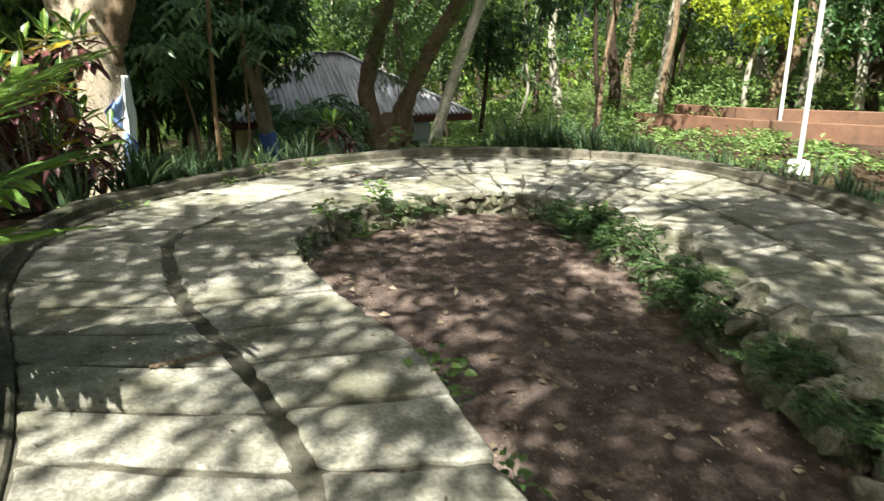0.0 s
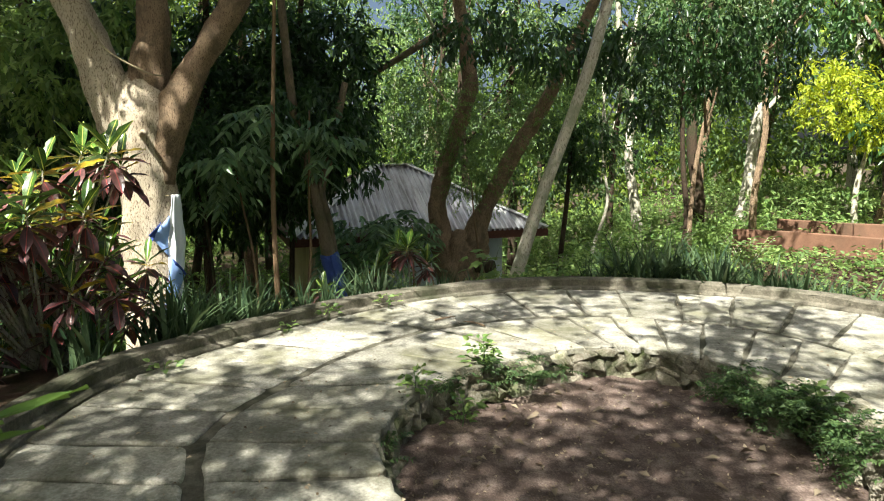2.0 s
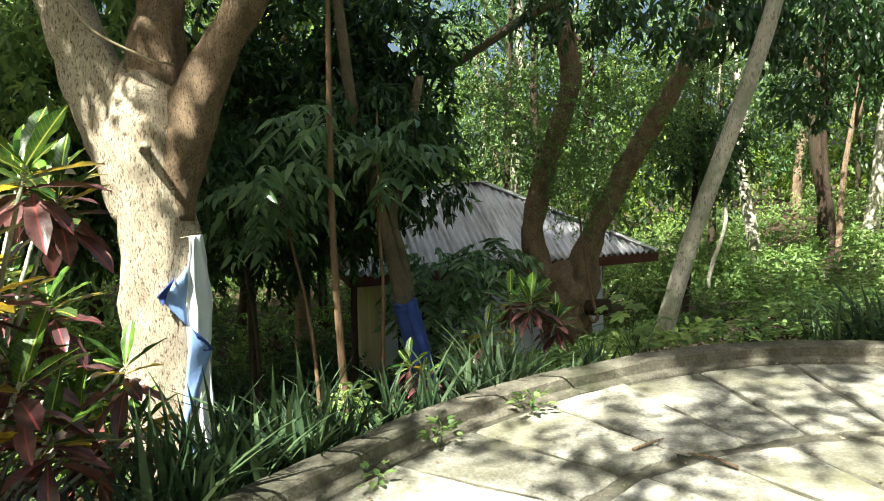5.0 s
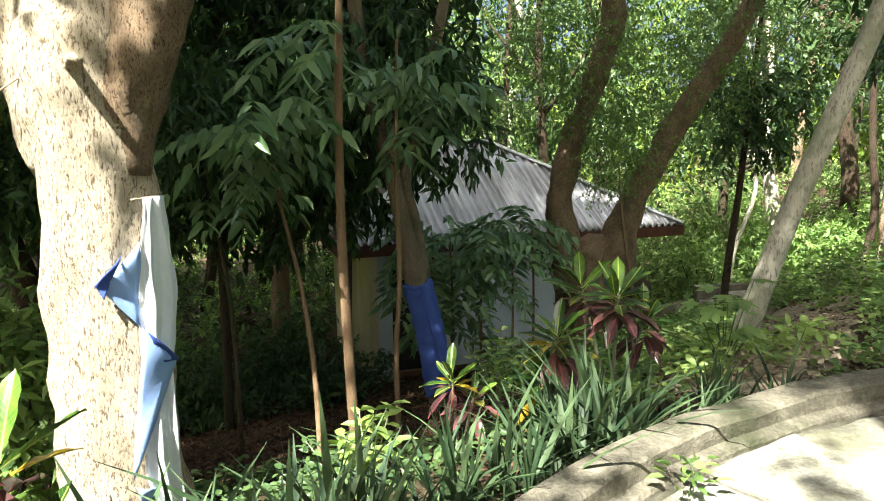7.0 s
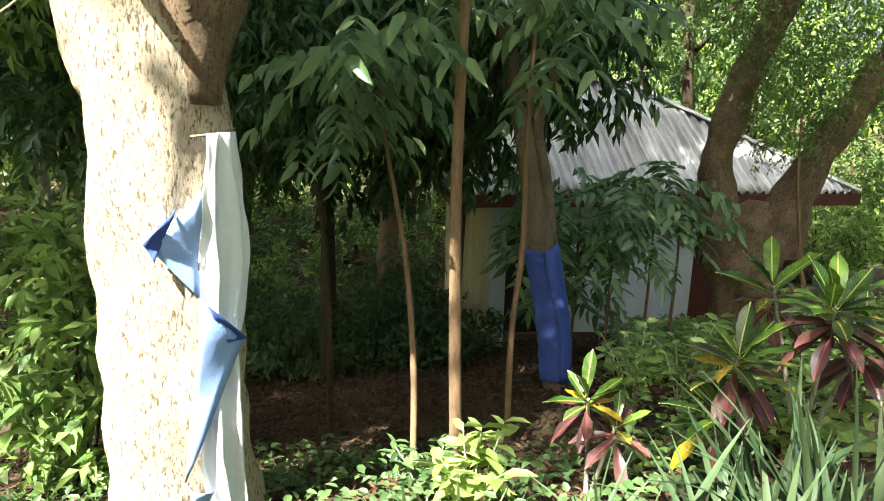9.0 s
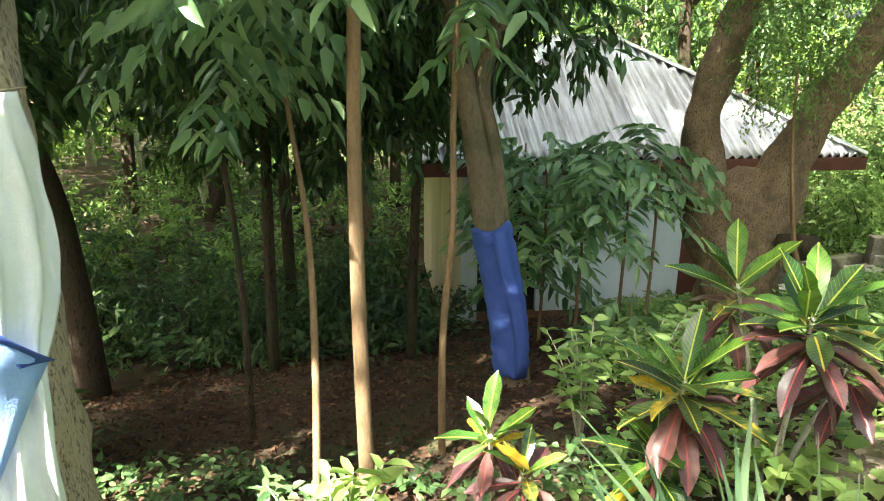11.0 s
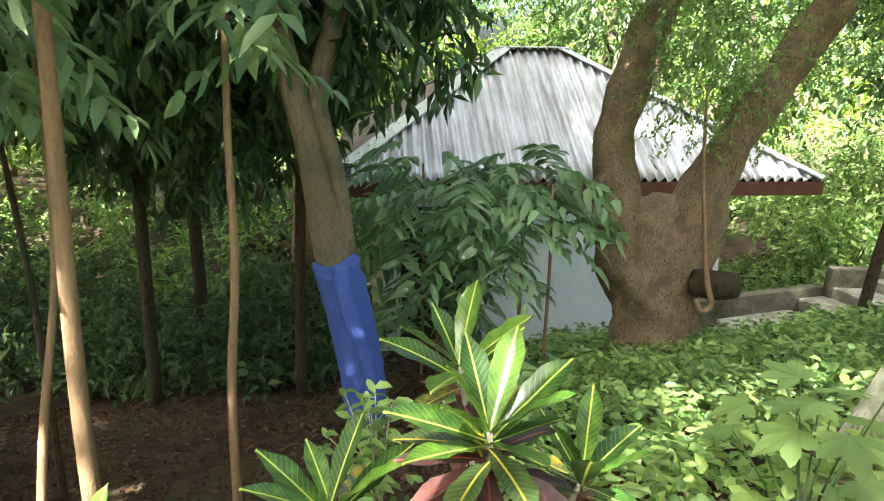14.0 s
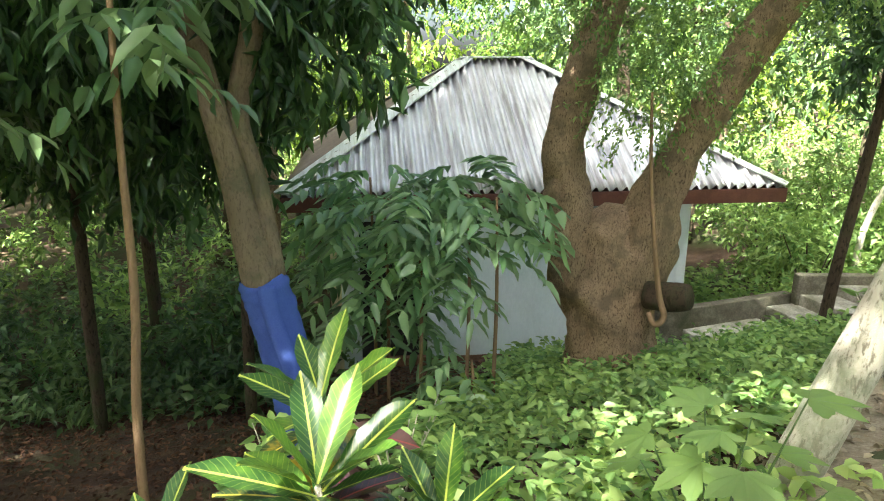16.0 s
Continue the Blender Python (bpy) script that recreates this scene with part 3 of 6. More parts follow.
def build_hut():
    h = tagged(empty("hut", hut(-1.2, -2.4, -2.8)), "small pale blue hut with a hipped corrugated metal roof", "hut")
    h.matrix_world = Matrix.Identity(4)
    c = [hut(S0, P0, EAVE), hut(S1, P0, EAVE), hut(S1, P1, EAVE), hut(S0, P1, EAVE)]
    r0, r1 = hut(R0, RP, RIDGE), hut(R1, RP, RIDGE)
    slope_sheet("roof_slope", c[0], c[1], r0, r1, ROOF, h)
    slope_sheet("roof_slope", c[1], c[2], r1, r1, ROOF, h)
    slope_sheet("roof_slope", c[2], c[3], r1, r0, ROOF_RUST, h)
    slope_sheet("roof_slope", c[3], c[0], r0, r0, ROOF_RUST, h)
    up = Vector((0, 0, 0.035))
    for a, b in ((r0, r1), (c[0], r0), (c[1], r1), (c[2], r1), (c[3], r0)):
        beam("ridge_cap", a + up, b + up, 0.30, 0.025, CAP, h, "folded pale grey metal ridge cap")
    dn = Vector((0, 0, -0.03))
    for a, b in zip(c, c[1:] + c[:1]):
        beam("fascia", a + dn, b + dn, 0.03, 0.20, DARKWOOD, h, "dark red painted fascia board")
    # soffit
    bm = bmesh.new()
    vs = [bm.verts.new(p + Vector((0, 0, -0.22))) for p in c]
    bm.faces.new(vs)
    part("soffit", bm, DARKWOOD, h)
    wl, wr, wb = -3.8, 1.3, -4.3
    top, bot = -0.24, -2.62

    def wall(a, b, z0, z1, mat, th=0.15, label=""):
        m = (a + b) / 2
        d = b - a
        return box("wall", (d.length, th, z1 - z0), (m.x, m.y, (z0 + z1) / 2), mat, h, label, 0.008, math.atan2(d.y, d.x))
    door0, door1 = -3.46, -2.5
    side0, side1 = -0.12, 0.5
    wall(hut(wl, 0, 0), hut(door0, 0, 0), -2.75, top, WALL_PAINT)
    wall(hut(door1, 0, 0), hut(side0, 0, 0), bot, top, WALL_PAINT)
    wall(hut(side1, 0, 0), hut(wr, 0, 0), bot, top, WALL_PAINT)
    wall(hut(side0, 0, 0), hut(side1, 0, 0), -0.55, top, WALL_PAINT)
    wall(hut(side0, -0.05, 0), hut(side1, -0.05, 0), bot, -0.56, DARKWOOD, 0.05, "dark red-brown sheet across the second opening")
    wall(hut(door0, 0, 0), hut(door1, 0, 0), -0.55, top, WALL_PAINT)
    wall(hut(wl, 0.08, 0), hut(wl, wb, 0), -3.2, top, CREAM, label="cream painted side wall")
    wall(hut(wr, 0.08, 0), hut(wr, wb, 0), -2.8, top, WALL_PAINT)
    wall(hut(wl, wb, 0), hut(wr, wb, 0), -3.3, top, WALL_PAINT)
    wall(hut(wl, -0.02, 0), hut(wr, -0.02, 0), -3.6, bot - 0.004, FOUNDATION, 0.16, "red-brown stained foundation")
    # flat dark sheet across the opening, in place of the shade inside
    wall(hut(door0, -0.05, 0), hut(door1, -0.05, 0), bot, -0.56, DARK, 0.05, "dark sheet painting the shade inside the doorway")
    fl = (hut(wl, 0, 0) + hut(wr, wb, 0)) / 2
    box("floor_slab", (wr - wl - 0.2, -wb - 0.2, 0.1), (fl.x, fl.y, -2.66), FOUNDATION, h, "", 0.0, math.atan2(HU.y, HU.x))


build_hut()

# ---- large trees ----


def build_cloth_tree():
    t = tagged(empty("tree"), "large pale-barked tree forking low, with a cloth tied round it", "tree")
    x, y = -5.2, 10.8
    z = hz(x, y)
    tube("trunk", [(x - 0.03, y, z - 0.3, 0.52), (x - 0.03, y, z + 0.12, 0.44), (x - 0.03, y, z + 0.55, 0.40), (x - 0.03, y, 0.6, 0.375), (x - 0.02, y, 1.5, 0.37), (x - 0.03, y, 2.0, 0.42), (x - 0.06, y + 0.02, 2.35, 0.43), (x - 0.08, y + 0.06, 2.65, 0.36), (x - 0.1, y + 0.1, 2.95, 0.2)],
         BARK_PALE, t, sides=44, per=12, rough=0.02, flare=0.38, seed=4, lumps=0.13)
    tube("branch", [(x - 0.14, y, 1.5, 0.27), (x - 0.34, y - 0.06, 2.4, 0.30), (x - 0.70, y - 0.12, 3.45, 0.25), (x - 1.35, y - 0.2, 5.2, 0.2), (x - 1.9, y, 8, 0.12)], BARK_PALE, t, sides=28, per=10, rough=0.05, seed=5, lumps=0.2)
    # next two limbs: their shade is put into a darker bark than the trunk
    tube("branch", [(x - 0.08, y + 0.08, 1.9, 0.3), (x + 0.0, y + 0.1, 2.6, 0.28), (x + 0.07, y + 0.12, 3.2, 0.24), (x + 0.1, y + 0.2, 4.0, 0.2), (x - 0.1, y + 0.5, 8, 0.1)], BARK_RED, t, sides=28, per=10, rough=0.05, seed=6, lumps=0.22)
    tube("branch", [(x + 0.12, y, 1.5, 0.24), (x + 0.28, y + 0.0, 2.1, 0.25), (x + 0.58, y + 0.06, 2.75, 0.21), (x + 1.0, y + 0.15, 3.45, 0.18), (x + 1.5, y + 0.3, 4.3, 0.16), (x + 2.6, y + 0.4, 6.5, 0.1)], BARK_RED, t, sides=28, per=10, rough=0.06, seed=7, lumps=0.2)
    tube("branch_stub", [(x + 0.17, y - 0.36, 2.12, 0.05), (x + 0.25, y - 0.46, 2.14, 0.035), (x + 0.33, y - 0.5, 2.12, 0.02)], BARK_PALE, t, "broken pale stub", sides=7)
    crown("low_foliage", t, LEAF_LIGHT, [(-7.7, 12.3, 3.3, 1.0, 0.8, 0.6), (-8.8, 12.8, 2.6, 1.1, 0.9, 0.8), (-7.2, 13.0, 4.3, 1.2, 0.8, 0.6), (-9.6, 13.4, 4.0, 1.2, 0.9, 0.9)], 420, 8, 0.2, 0.085, 0.4, 8, 0.6, "bright leaves on low shoots")
    crown("crown", t, LEAF_MID, [(-5.6, 12.2, 9, 2.4, 2.2, 1.6), (-3.6, 11.8, 9.5, 2.8, 2.4, 1.6), (-3.5, 13.5, 8, 2.2, 2.2, 1.3)], 2200, 7, 0.16, 0.07, 0.5, 9)


build_cloth_tree()


def build_fork_tree():
    t = tagged(empty("tree"), "thick red-brown tree forking into two leaning limbs before the hut", "tree")
    x, y = -1.72, 17.2
    z = hz(x, y)
    tube("trunk", [(x + 0.14, y, z - 0.4, 0.62), (x + 0.13, y, z + 0.15, 0.47), (x + 0.10, y, -1.0, 0.43), (x + 0.07, y, -0.55, 0.42), (x + 0.06, y, -0.2, 0.36), (x + 0.07, y, 0.05, 0.26), (x + 0.08, y + 0.02, 0.2, 0.12)], BARK_RED, t, sides=48, per=12, rough=0.05, flare=0.35, seed=14, lumps=0.2)
    tube("branch", [(x - 0.02, y, -1.3, 0.30), (x - 0.17, y - 0.02, -0.7, 0.31), (x - 0.33, y - 0.02, -0.15, 0.27), (x - 0.44, y, 0.35, 0.23), (x - 0.45, y - 0.05, 0.85, 0.19), (x - 0.34, y - 0.03, 1.4, 0.175), (x - 0.12, y, 2.0, 0.17), (x + 0.1, y, 2.7, 0.165), (x + 0.3, y, 3.5, 0.16), (x + 0.1, y, 4.9, 0.15), (x - 0.3, y, 8, 0.1)], BARK_RED, t, sides=28, per=9, rough=0.07, seed=15, lumps=0.24)
    tube("branch", [(x + 0.22, y, -1.2, 0.30), (x + 0.30, y, -0.6, 0.31), (x + 0.40, y, -0.05, 0.27), (x + 0.54, y, 0.5, 0.21), (x + 0.86, y, 1.15, 0.185), (x + 1.3, y, 1.95, 0.165), (x + 2.1, y, 3.3, 0.14), (x + 3.4, y, 6, 0.1)], BARK_RED, t, sides=28, per=9, rough=0.07, seed=16, lumps=0.24)
    tube("branch", [(x + 0.14, y, 4.75, 0.10), (x - 0.5, y - 0.05, 4.45, 0.085), (x - 1.2, y - 0.1, 4.05, 0.075), (x - 1.9, y - 0.1, 3.7, 0.055), (x - 2.7, y, 3.5, 0.03)], BARK_BROWN, t, sides=12, per=5, rough=0.06, seed=19)
    for k, (dx, dz, r) in enumerate(((-0.50, 0.30, 0.10), (-0.42, -0.12, 0.12), (0.0, -0.35, 0.11), (0.3, -0.7, 0.12))):
        tube("burl", [(x + dx, y - 0.16, dz - 0.10, r * 0.4), (x + dx - 0.02, y - 0.23, dz - 0.03, r), (x + dx, y - 0.22, dz + 0.06, r * 0.9), (x + dx, y - 0.12, dz + 0.16, r * 0.4)], BARK_RED, t, "knotted burl", sides=14, per=4, rough=0.12, seed=18 + k, lumps=0.3)
    crown("crown", t, LEAF_LIGHT, [(-1.15, 17.3, 1.75, 0.75, 0.4, 0.5), (-1.05, 17.5, 1.0, 0.4, 0.3, 0.35), (-1.7, 17.0, 2.1, 0.6, 0.4, 0.4), (-0.2, 17.3, 2.3, 0.8, 0.5, 0.45), (-1.35, 16.9, 1.35, 0.55, 0.3, 0.5), (-2.0, 17.0, 3.0, 1.2, 0.7, 0.6), (0.2, 17.4, 3.1, 1.1, 0.6, 0.5)], 1000, 16, 0.06, 0.026, 0.4, 17, label="fine feathery light green leaves")


build_fork_tree()


def build_blue_tree():
    t = tagged(empty("tree"), "leaning brown tree with a doubled stem and dark drooping leaves", "tree")
    x, y = -3.55, 14.5
    z = hz(x, y)
    tube("trunk", [(x - 0.02, y, z - 0.3, 0.16), (x - 0.08, y, -1.2, 0.15), (x - 0.27, y - 0.1, -0.1, 0.15), (x - 0.42, y - 0.15, 0.7, 0.10), (x - 0.56, y - 0.25, 1.5, 0.088), (x - 0.8, y - 0.3, 2.6, 0.08), (x - 1.0, y - 0.3, 5, 0.07)], BARK_BROWN, t, sides=14, rough=0.04, seed=24)
    tube("branch", [(x - 0.2, y - 0.06, 0.0, 0.08), (x - 0.30, y - 0.05, 0.7, 0.07), (x - 0.40, y - 0.1, 1.2, 0.08), (x - 0.22, y - 0.1, 1.8, 0.08), (x + 0.1, y, 3.2, 0.06)], BARK_BROWN, t, sides=12, rough=0.04, seed=25)
    crown("crown", t, LEAF_DARK, [(x - 0.9, y, 2.4, 1.3, 1.0, 0.9), (x - 0.1, y + 0.5, 1.9, 0.7, 0.6, 0.8), (x - 2.0, y - 0.4, 1.9, 1.0, 0.8, 0.8), (x - 1.5, y + 0.6, 1.2, 1.0, 0.6, 0.7), (x - 2.6, y - 1.2, 1.9, 0.9, 0.8, 0.7)], 900, 8, 0.2, 0.065, 0.3, 26, 0.9)


build_blue_tree()


def build_white_tree():
    t = tagged(empty("tree"), "slender grey-white tree trunk leaning over", "tree")
    z = hz(-0.33, 13.9)
    tube("trunk", [(-0.36, 13.9, z - 0.2, 0.15), (-0.3, 13.9, z + 0.1, 0.125), (0.13, 13.9, 0.95, 0.105), (0.55, 13.9, 2.1, 0.10), (0.88, 13.9, 3.05, 0.10), (1.14, 13.9, 3.95, 0.095), (1.6, 14, 6, 0.08), (2.0, 14, 9, 0.05)], BARK_GREY, t, sides=14, rough=0.03, flare=0.2, seed=34)
    tube("branch", [(1.9, 14, 7.6, 0.06), (0.6, 12.2, 8.8, 0.05), (-1.5, 9.5, 9.5, 0.03)], BARK_GREY, t, sides=8)
    crown("hanging_foliage", t, LEAF_DARK, [(0.4, 15.3, 3.9, 0.9, 0.7, 0.45), (2.0, 16.0, 3.8, 1.1, 0.8, 0.5), (3.4, 17.0, 4.3, 1.2, 0.9, 0.6), (4.6, 18.2, 3.6, 1.2, 0.9, 0.6), (-1.2, 15.8, 4.4, 1.0, 0.8, 0.4), (2.6, 17.2, 2.9, 0.7, 0.6, 0.35), (5.8, 17.5, 4.6, 1.1, 0.9, 0.5)], 520, 8, 0.2, 0.085, 0.4, 38, 0.9, "dark leaves hanging from high branches")
    # unseen leaf blobs over the terrace, added to this crown to shade the slope
    rng = np.random.default_rng(36)
    over = [(gx + rng.normal(0, 0.3), gy + rng.normal(0, 0.3), 9.8 + rng.uniform(-0.9, 0.9), 1.2, 1.2, 0.7) for gx in np.arange(-4.8, 1.4, 1.5) for gy in np.arange(5.6, 12.8, 1.5)]
    crown("crown", t, LEAF_MID, [(2, 13.5, 9, 3, 3, 1.6)] + over, 1500, 7, 0.26, 0.11, 0.5, 35)


build_white_tree()

# ---- woods ----


def wood_tree(x, y, r, top, lean, mat, leaf, blobs, seed, L=0.22, twigs=500, label="forest tree with a bare brown trunk and green crown"):
    t = tagged(empty("tree"), label, "tree", "trees of the wood")
    rng = np.random.default_rng(seed)
    z = hz(x, y)
    pts = []
    for k in range(6):
        q = k / 5
        pts.append((x + lean[0] * q + rng.normal(0, 0.12) * (k > 0), y + lean[1] * q, z - 0.3 + (top - z) * q, r * (1 - 0.6 * q)))
    tube("trunk", pts, mat, t, sides=10, per=4, rough=0.05, flare=0.2, seed=seed)
    for k in range(3):
        q = rng.uniform(0.4, 0.7)
        bx, by, bz = x + lean[0] * q, y + lean[1] * q, z + (top - z) * q
        dx, dy = rng.normal(0, 1.6, 2)
        tube("branch", [(bx, by, bz, r * 0.45), (bx + dx * 0.4, by + dy * 0.4, bz + 0.9, r * 0.32), (bx + dx, by + dy, bz + 2.4, r * 0.15)], mat, t, sides=7, per=3, seed=seed + k)
    crown("crown", t, leaf, blobs, twigs, 7, L, L * 0.42, 0.6, seed)
    return t


def build_woods():
    rng = np.random.default_rng(77)
    spots = []
    for i in range(70):
        ang = rng.uniform(-72, 62)
        d = rng.uniform(15, 40)
        x, y = d * math.sin(radians(ang)), 6 + d * math.cos(radians(ang))
        if (-8 < x < 3.5 and 13 < y < 27) or (x > 2 and y < 24 and x < 12):
            continue
        spots.append((x, y))
    for i, (x, y) in enumerate(spots):
        top = rng.uniform(9, 13)
        z = hz(x, y)
        bl = [(x + rng.normal(0, 1.6), y + rng.normal(0, 1.6), z + rng.uniform(2.5, 15), rng.uniform(1.6, 2.8), rng.uniform(1.6, 2.8), rng.uniform(1.0, 1.9)) for _ in range(7)]
        leaf = (LEAF_MID, LEAF_DARK, LEAF_WOODS, LEAF_DARK, LEAF_MID, LEAF_LIGHT)[i % 6]
        wood_tree(x, y, rng.uniform(0.12, 0.26), top, rng.normal(0, 0.9, 2), (BARK_DARK, BARK_GREY, BARK_DARK, BARK_RED)[i % 4], leaf, bl, 100 + i, 0.25, 780)


build_woods()


def build_far_wood():
    """The closed wall of leaves that ends every view."""
    rng = np.random.default_rng(91)
    bl = []
    for a in np.linspace(0, 360, 64, endpoint=False):
        d = rng.uniform(38, 48)
        x, y = d * math.sin(radians(a)), 8 + d * math.cos(radians(a))
        z = hz(x, y)
        for zz in (0.5, 4, 8, 12):
            if zz > 6 and rng.uniform() < 0.5:
                continue
            bl.append((x + rng.normal(0, 2), y + rng.normal(0, 2), z + zz, rng.uniform(3, 5), rng.uniform(3, 5), rng.uniform(2.5, 4)))
    p, d = sprays(bl, 20000, 7, 1.1, 92)
    tagged(leaf_cloud("far_woods", p, d, 0.55, 0.26, LEAF_WOODS, seed=93), "dense bright green wood closing the distance", "woods", kind="stuff")


build_far_wood()


def clumps(x, y, z, rx, ry, n, size, seed):
    """Separate leaf clumps over an oval, with gaps between them that let sun through."""
    rng = np.random.default_rng(seed + 800)
    out = []
    for _ in range(n):
        a, q = rng.uniform(0, 6.28), rng.uniform(0, 1) ** 0.5
        r = size * rng.uniform(0.6, 1.3)
        out.append((x + rx * q * math.cos(a), y + ry * q * math.sin(a), z + rng.normal(0, 0.6), r, r, r * 0.45))
    return out


def build_undergrowth():
    rng = np.random.default_rng(55)
    # low bushes of the wood
    bl = []
    for i in range(330):
        x, y = rng.uniform(-30, 26), rng.uniform(11.5, 42)
        if (-7.5 < x < 3.2 and y < 26.5) or (3.2 <= x < 11 and y < 21.5) or (x < -4 and y < 15 and x > -8.5):
            continue
        bl.append((x, y, hz(x, y) + 0.5, rng.uniform(0.8, 1.6), rng.uniform(0.8, 1.6), rng.uniform(0.4, 1.1)))
    p, d = sprays(bl, 13000, 7, 0.45, 56, 0.1)
    tagged(leaf_cloud("undergrowth", p, d, 0.2, 0.085, LEAF_LIGHT, seed=57), "bright green leafy undergrowth between the trunks", "undergrowth", kind="stuff")
    # canopy over the terrace, unseen: clumps kept or dropped to place the dappled shade
    spots = [[], [], []]
    for gx in np.arange(-6.6, 4.2, 0.82):
        for gy in np.arange(-8.2, 5.0, 0.82):
            x, y = gx + rng.normal(0, 0.25), gy + rng.normal(0, 0.25)
            sx, sy = x + 1.75, y + 6.5
            keep = 0.24 if sy < 3.0 else ((0.95 if sx < 0 else 0.78) if sy < 7.0 else 0.24)
            if sx > 2.6 and sy < 8:
                keep = 0.6
            if (x < -5.6 and y > 3) or math.hypot(x + 5.7, y - 2.4) < 1.0:
                continue
            if rng.uniform() < keep:
                r = rng.uniform(0.36, 0.70)
                spots[0 if y < -3.5 else (1 if x < 0 else 2)].append((x, y, 9.5 + rng.normal(0, 0.4), r, r, r * 0.5))
    for k, (x, y) in enumerate(((-7.0, -7.5), (-9.0, -2.0), (7.5, -3.5))):
        wood_tree(x, y, 0.3, 9, (1.5 if x < 0 else -1.5, 0.8), BARK_DARK, LEAF_MID, spots[k], 300 + k, 0.22, 44 * len(spots[k]), "tall tree out of view, its crown placed for shade")
    for k, (x, y, bls) in enumerate((
            (-13.0, 3.0, clumps(-7.6, 7.6, 9.5, 1.4, 1.0, 5, 0.7, 4) + clumps(-9.7, 6.0, 9.5, 1.7, 1.6, 7, 0.7, 6) + clumps(-8.6, 5.4, 9.5, 0.8, 1.1, 4, 0.5, 10)),
            (-12.0, 12.0, [(-8.8, 14, 8.5, 3, 3, 1.4), (-7.2, 15.6, 8.6, 2.6, 2.2, 1.0)]))):
        wood_tree(x, y, 0.3, 9, (1.5, 0.8), BARK_DARK, LEAF_MID, bls, 310 + k, 0.24, (1000, 1100)[k], "tall tree out of view, its crown placed for shade")
    # closed wood overhead to the sides and behind, added unseen to hold back skylight
    for k, (x, y, x0, x1, y0, y1) in enumerate(((11.5, 3.0, 6.0, 14.0, -9.0, 6.0), (-15.0, -3.0, -18.0, -8.5, -12.0, 2.0), (2.0, -14.0, -8.0, 6.0, -19.0, -9.6))):
        bls = []
        for gx in np.arange(x0, x1, 1.5):
            for gy in np.arange(y0, y1, 1.5):
                bls.append((gx + rng.normal(0, 0.3), gy + rng.normal(0, 0.3), 9.8 + rng.uniform(-0.9, 0.9), 1.2, 1.2, 0.7))
        wood_tree(x, y, 0.32, 9.5, (0.6, -0.8), BARK_DARK, LEAF_MID, bls, 340 + k, 0.3, 40 * len(bls), "added tree out of view, its closed crown holding back skylight")
    # very tall unseen trees added behind the path, whose crowns softly shade slope and hut
    for k, (x, y, x0, x1, y0) in enumerate(((-18.0, 3.0, -19.6, -11.0, -1.4), (-14.0, 1.0, -9.9, -6.8, -1.0), (-11.0, -6.0, -6.4, -2.0, -1.8))):
        bls = []
        for gx in np.arange(x0, x1, 1.7):
            for gy in np.arange(y0, 11.6, 1.7):
                bls.append((gx + rng.normal(0, 0.35), gy + rng.normal(0, 0.35), 22 + rng.uniform(-1.2, 1.2), 1.5, 1.5, 0.8))
        wood_tree(x, y, 0.45, 21, (1.0, 0.6), BARK_DARK, LEAF_MID, bls, 320 + k, 0.38, 84 * len(bls), "added very tall tree out of view, its crown blocking sun")


build_undergrowth()


# ---- feather-shaped leaves ----


def pinnate(starts, dirs, rach, pairs, seed):
    """Leaflet bases and directions for feather-shaped leaves."""
    rng = np.random.default_rng(seed)
    P, D = [], []
    for s, d in zip(starts, dirs):
        d = d / np.linalg.norm(d)
        side = np.cross(d, [0, 0, 1.0])
        side /= np.linalg.norm(side) + 1e-9
        for k in range(pairs + 1):
            q = (k + 0.6) / pairs
            p = s + d * rach * q - np.array([0, 0, 0.25 * rach * q * q])
            for sg in (-1, 1):
                P.append(p)
                D.append(d * 0.55 + side * sg * 0.9 - np.array([0, 0, 0.35]) + rng.normal(0, 0.12, 3))
    return np.array(P), np.array(D)


# ---- dark thicket behind the cloth tree, and named trunks beyond ----
def thin_tree(name, ctrl, mat, label, leaf=None, blobs=(), twigs=200, L=0.2, seed=0, W=0.38, droop=0.6, per=8):
    t = tagged(empty(name), label, "tree")
    tube("trunk", ctrl, mat, t, sides=10, per=5, rough=0.04, seed=seed)
    if leaf and name == "sapling":
        rng = np.random.default_rng(seed)
        st, dr = [], []
        for b in blobs:
            for k in range(twigs // 12):
                a = rng.uniform(0, 6.28)
                st.append(np.array(b[:3]) + rng.uniform(-0.6, 0.6, 3) * np.array(b[3:6]))
                dr.append((math.cos(a), math.sin(a), rng.uniform(-0.7, 0.3)))
        P, D = pinnate(np.array(st), np.array(dr), 0.5, 4, seed)
        leaf_cloud("leaves", P, D - [0, 0, 0.35], L * 1.1, L * 0.36, leaf, t, "", seed, fine=True)
    elif leaf:
        crown("crown", t, leaf, blobs, twigs, per, L, L * W, 0.35, seed + 1, droop)
    return t


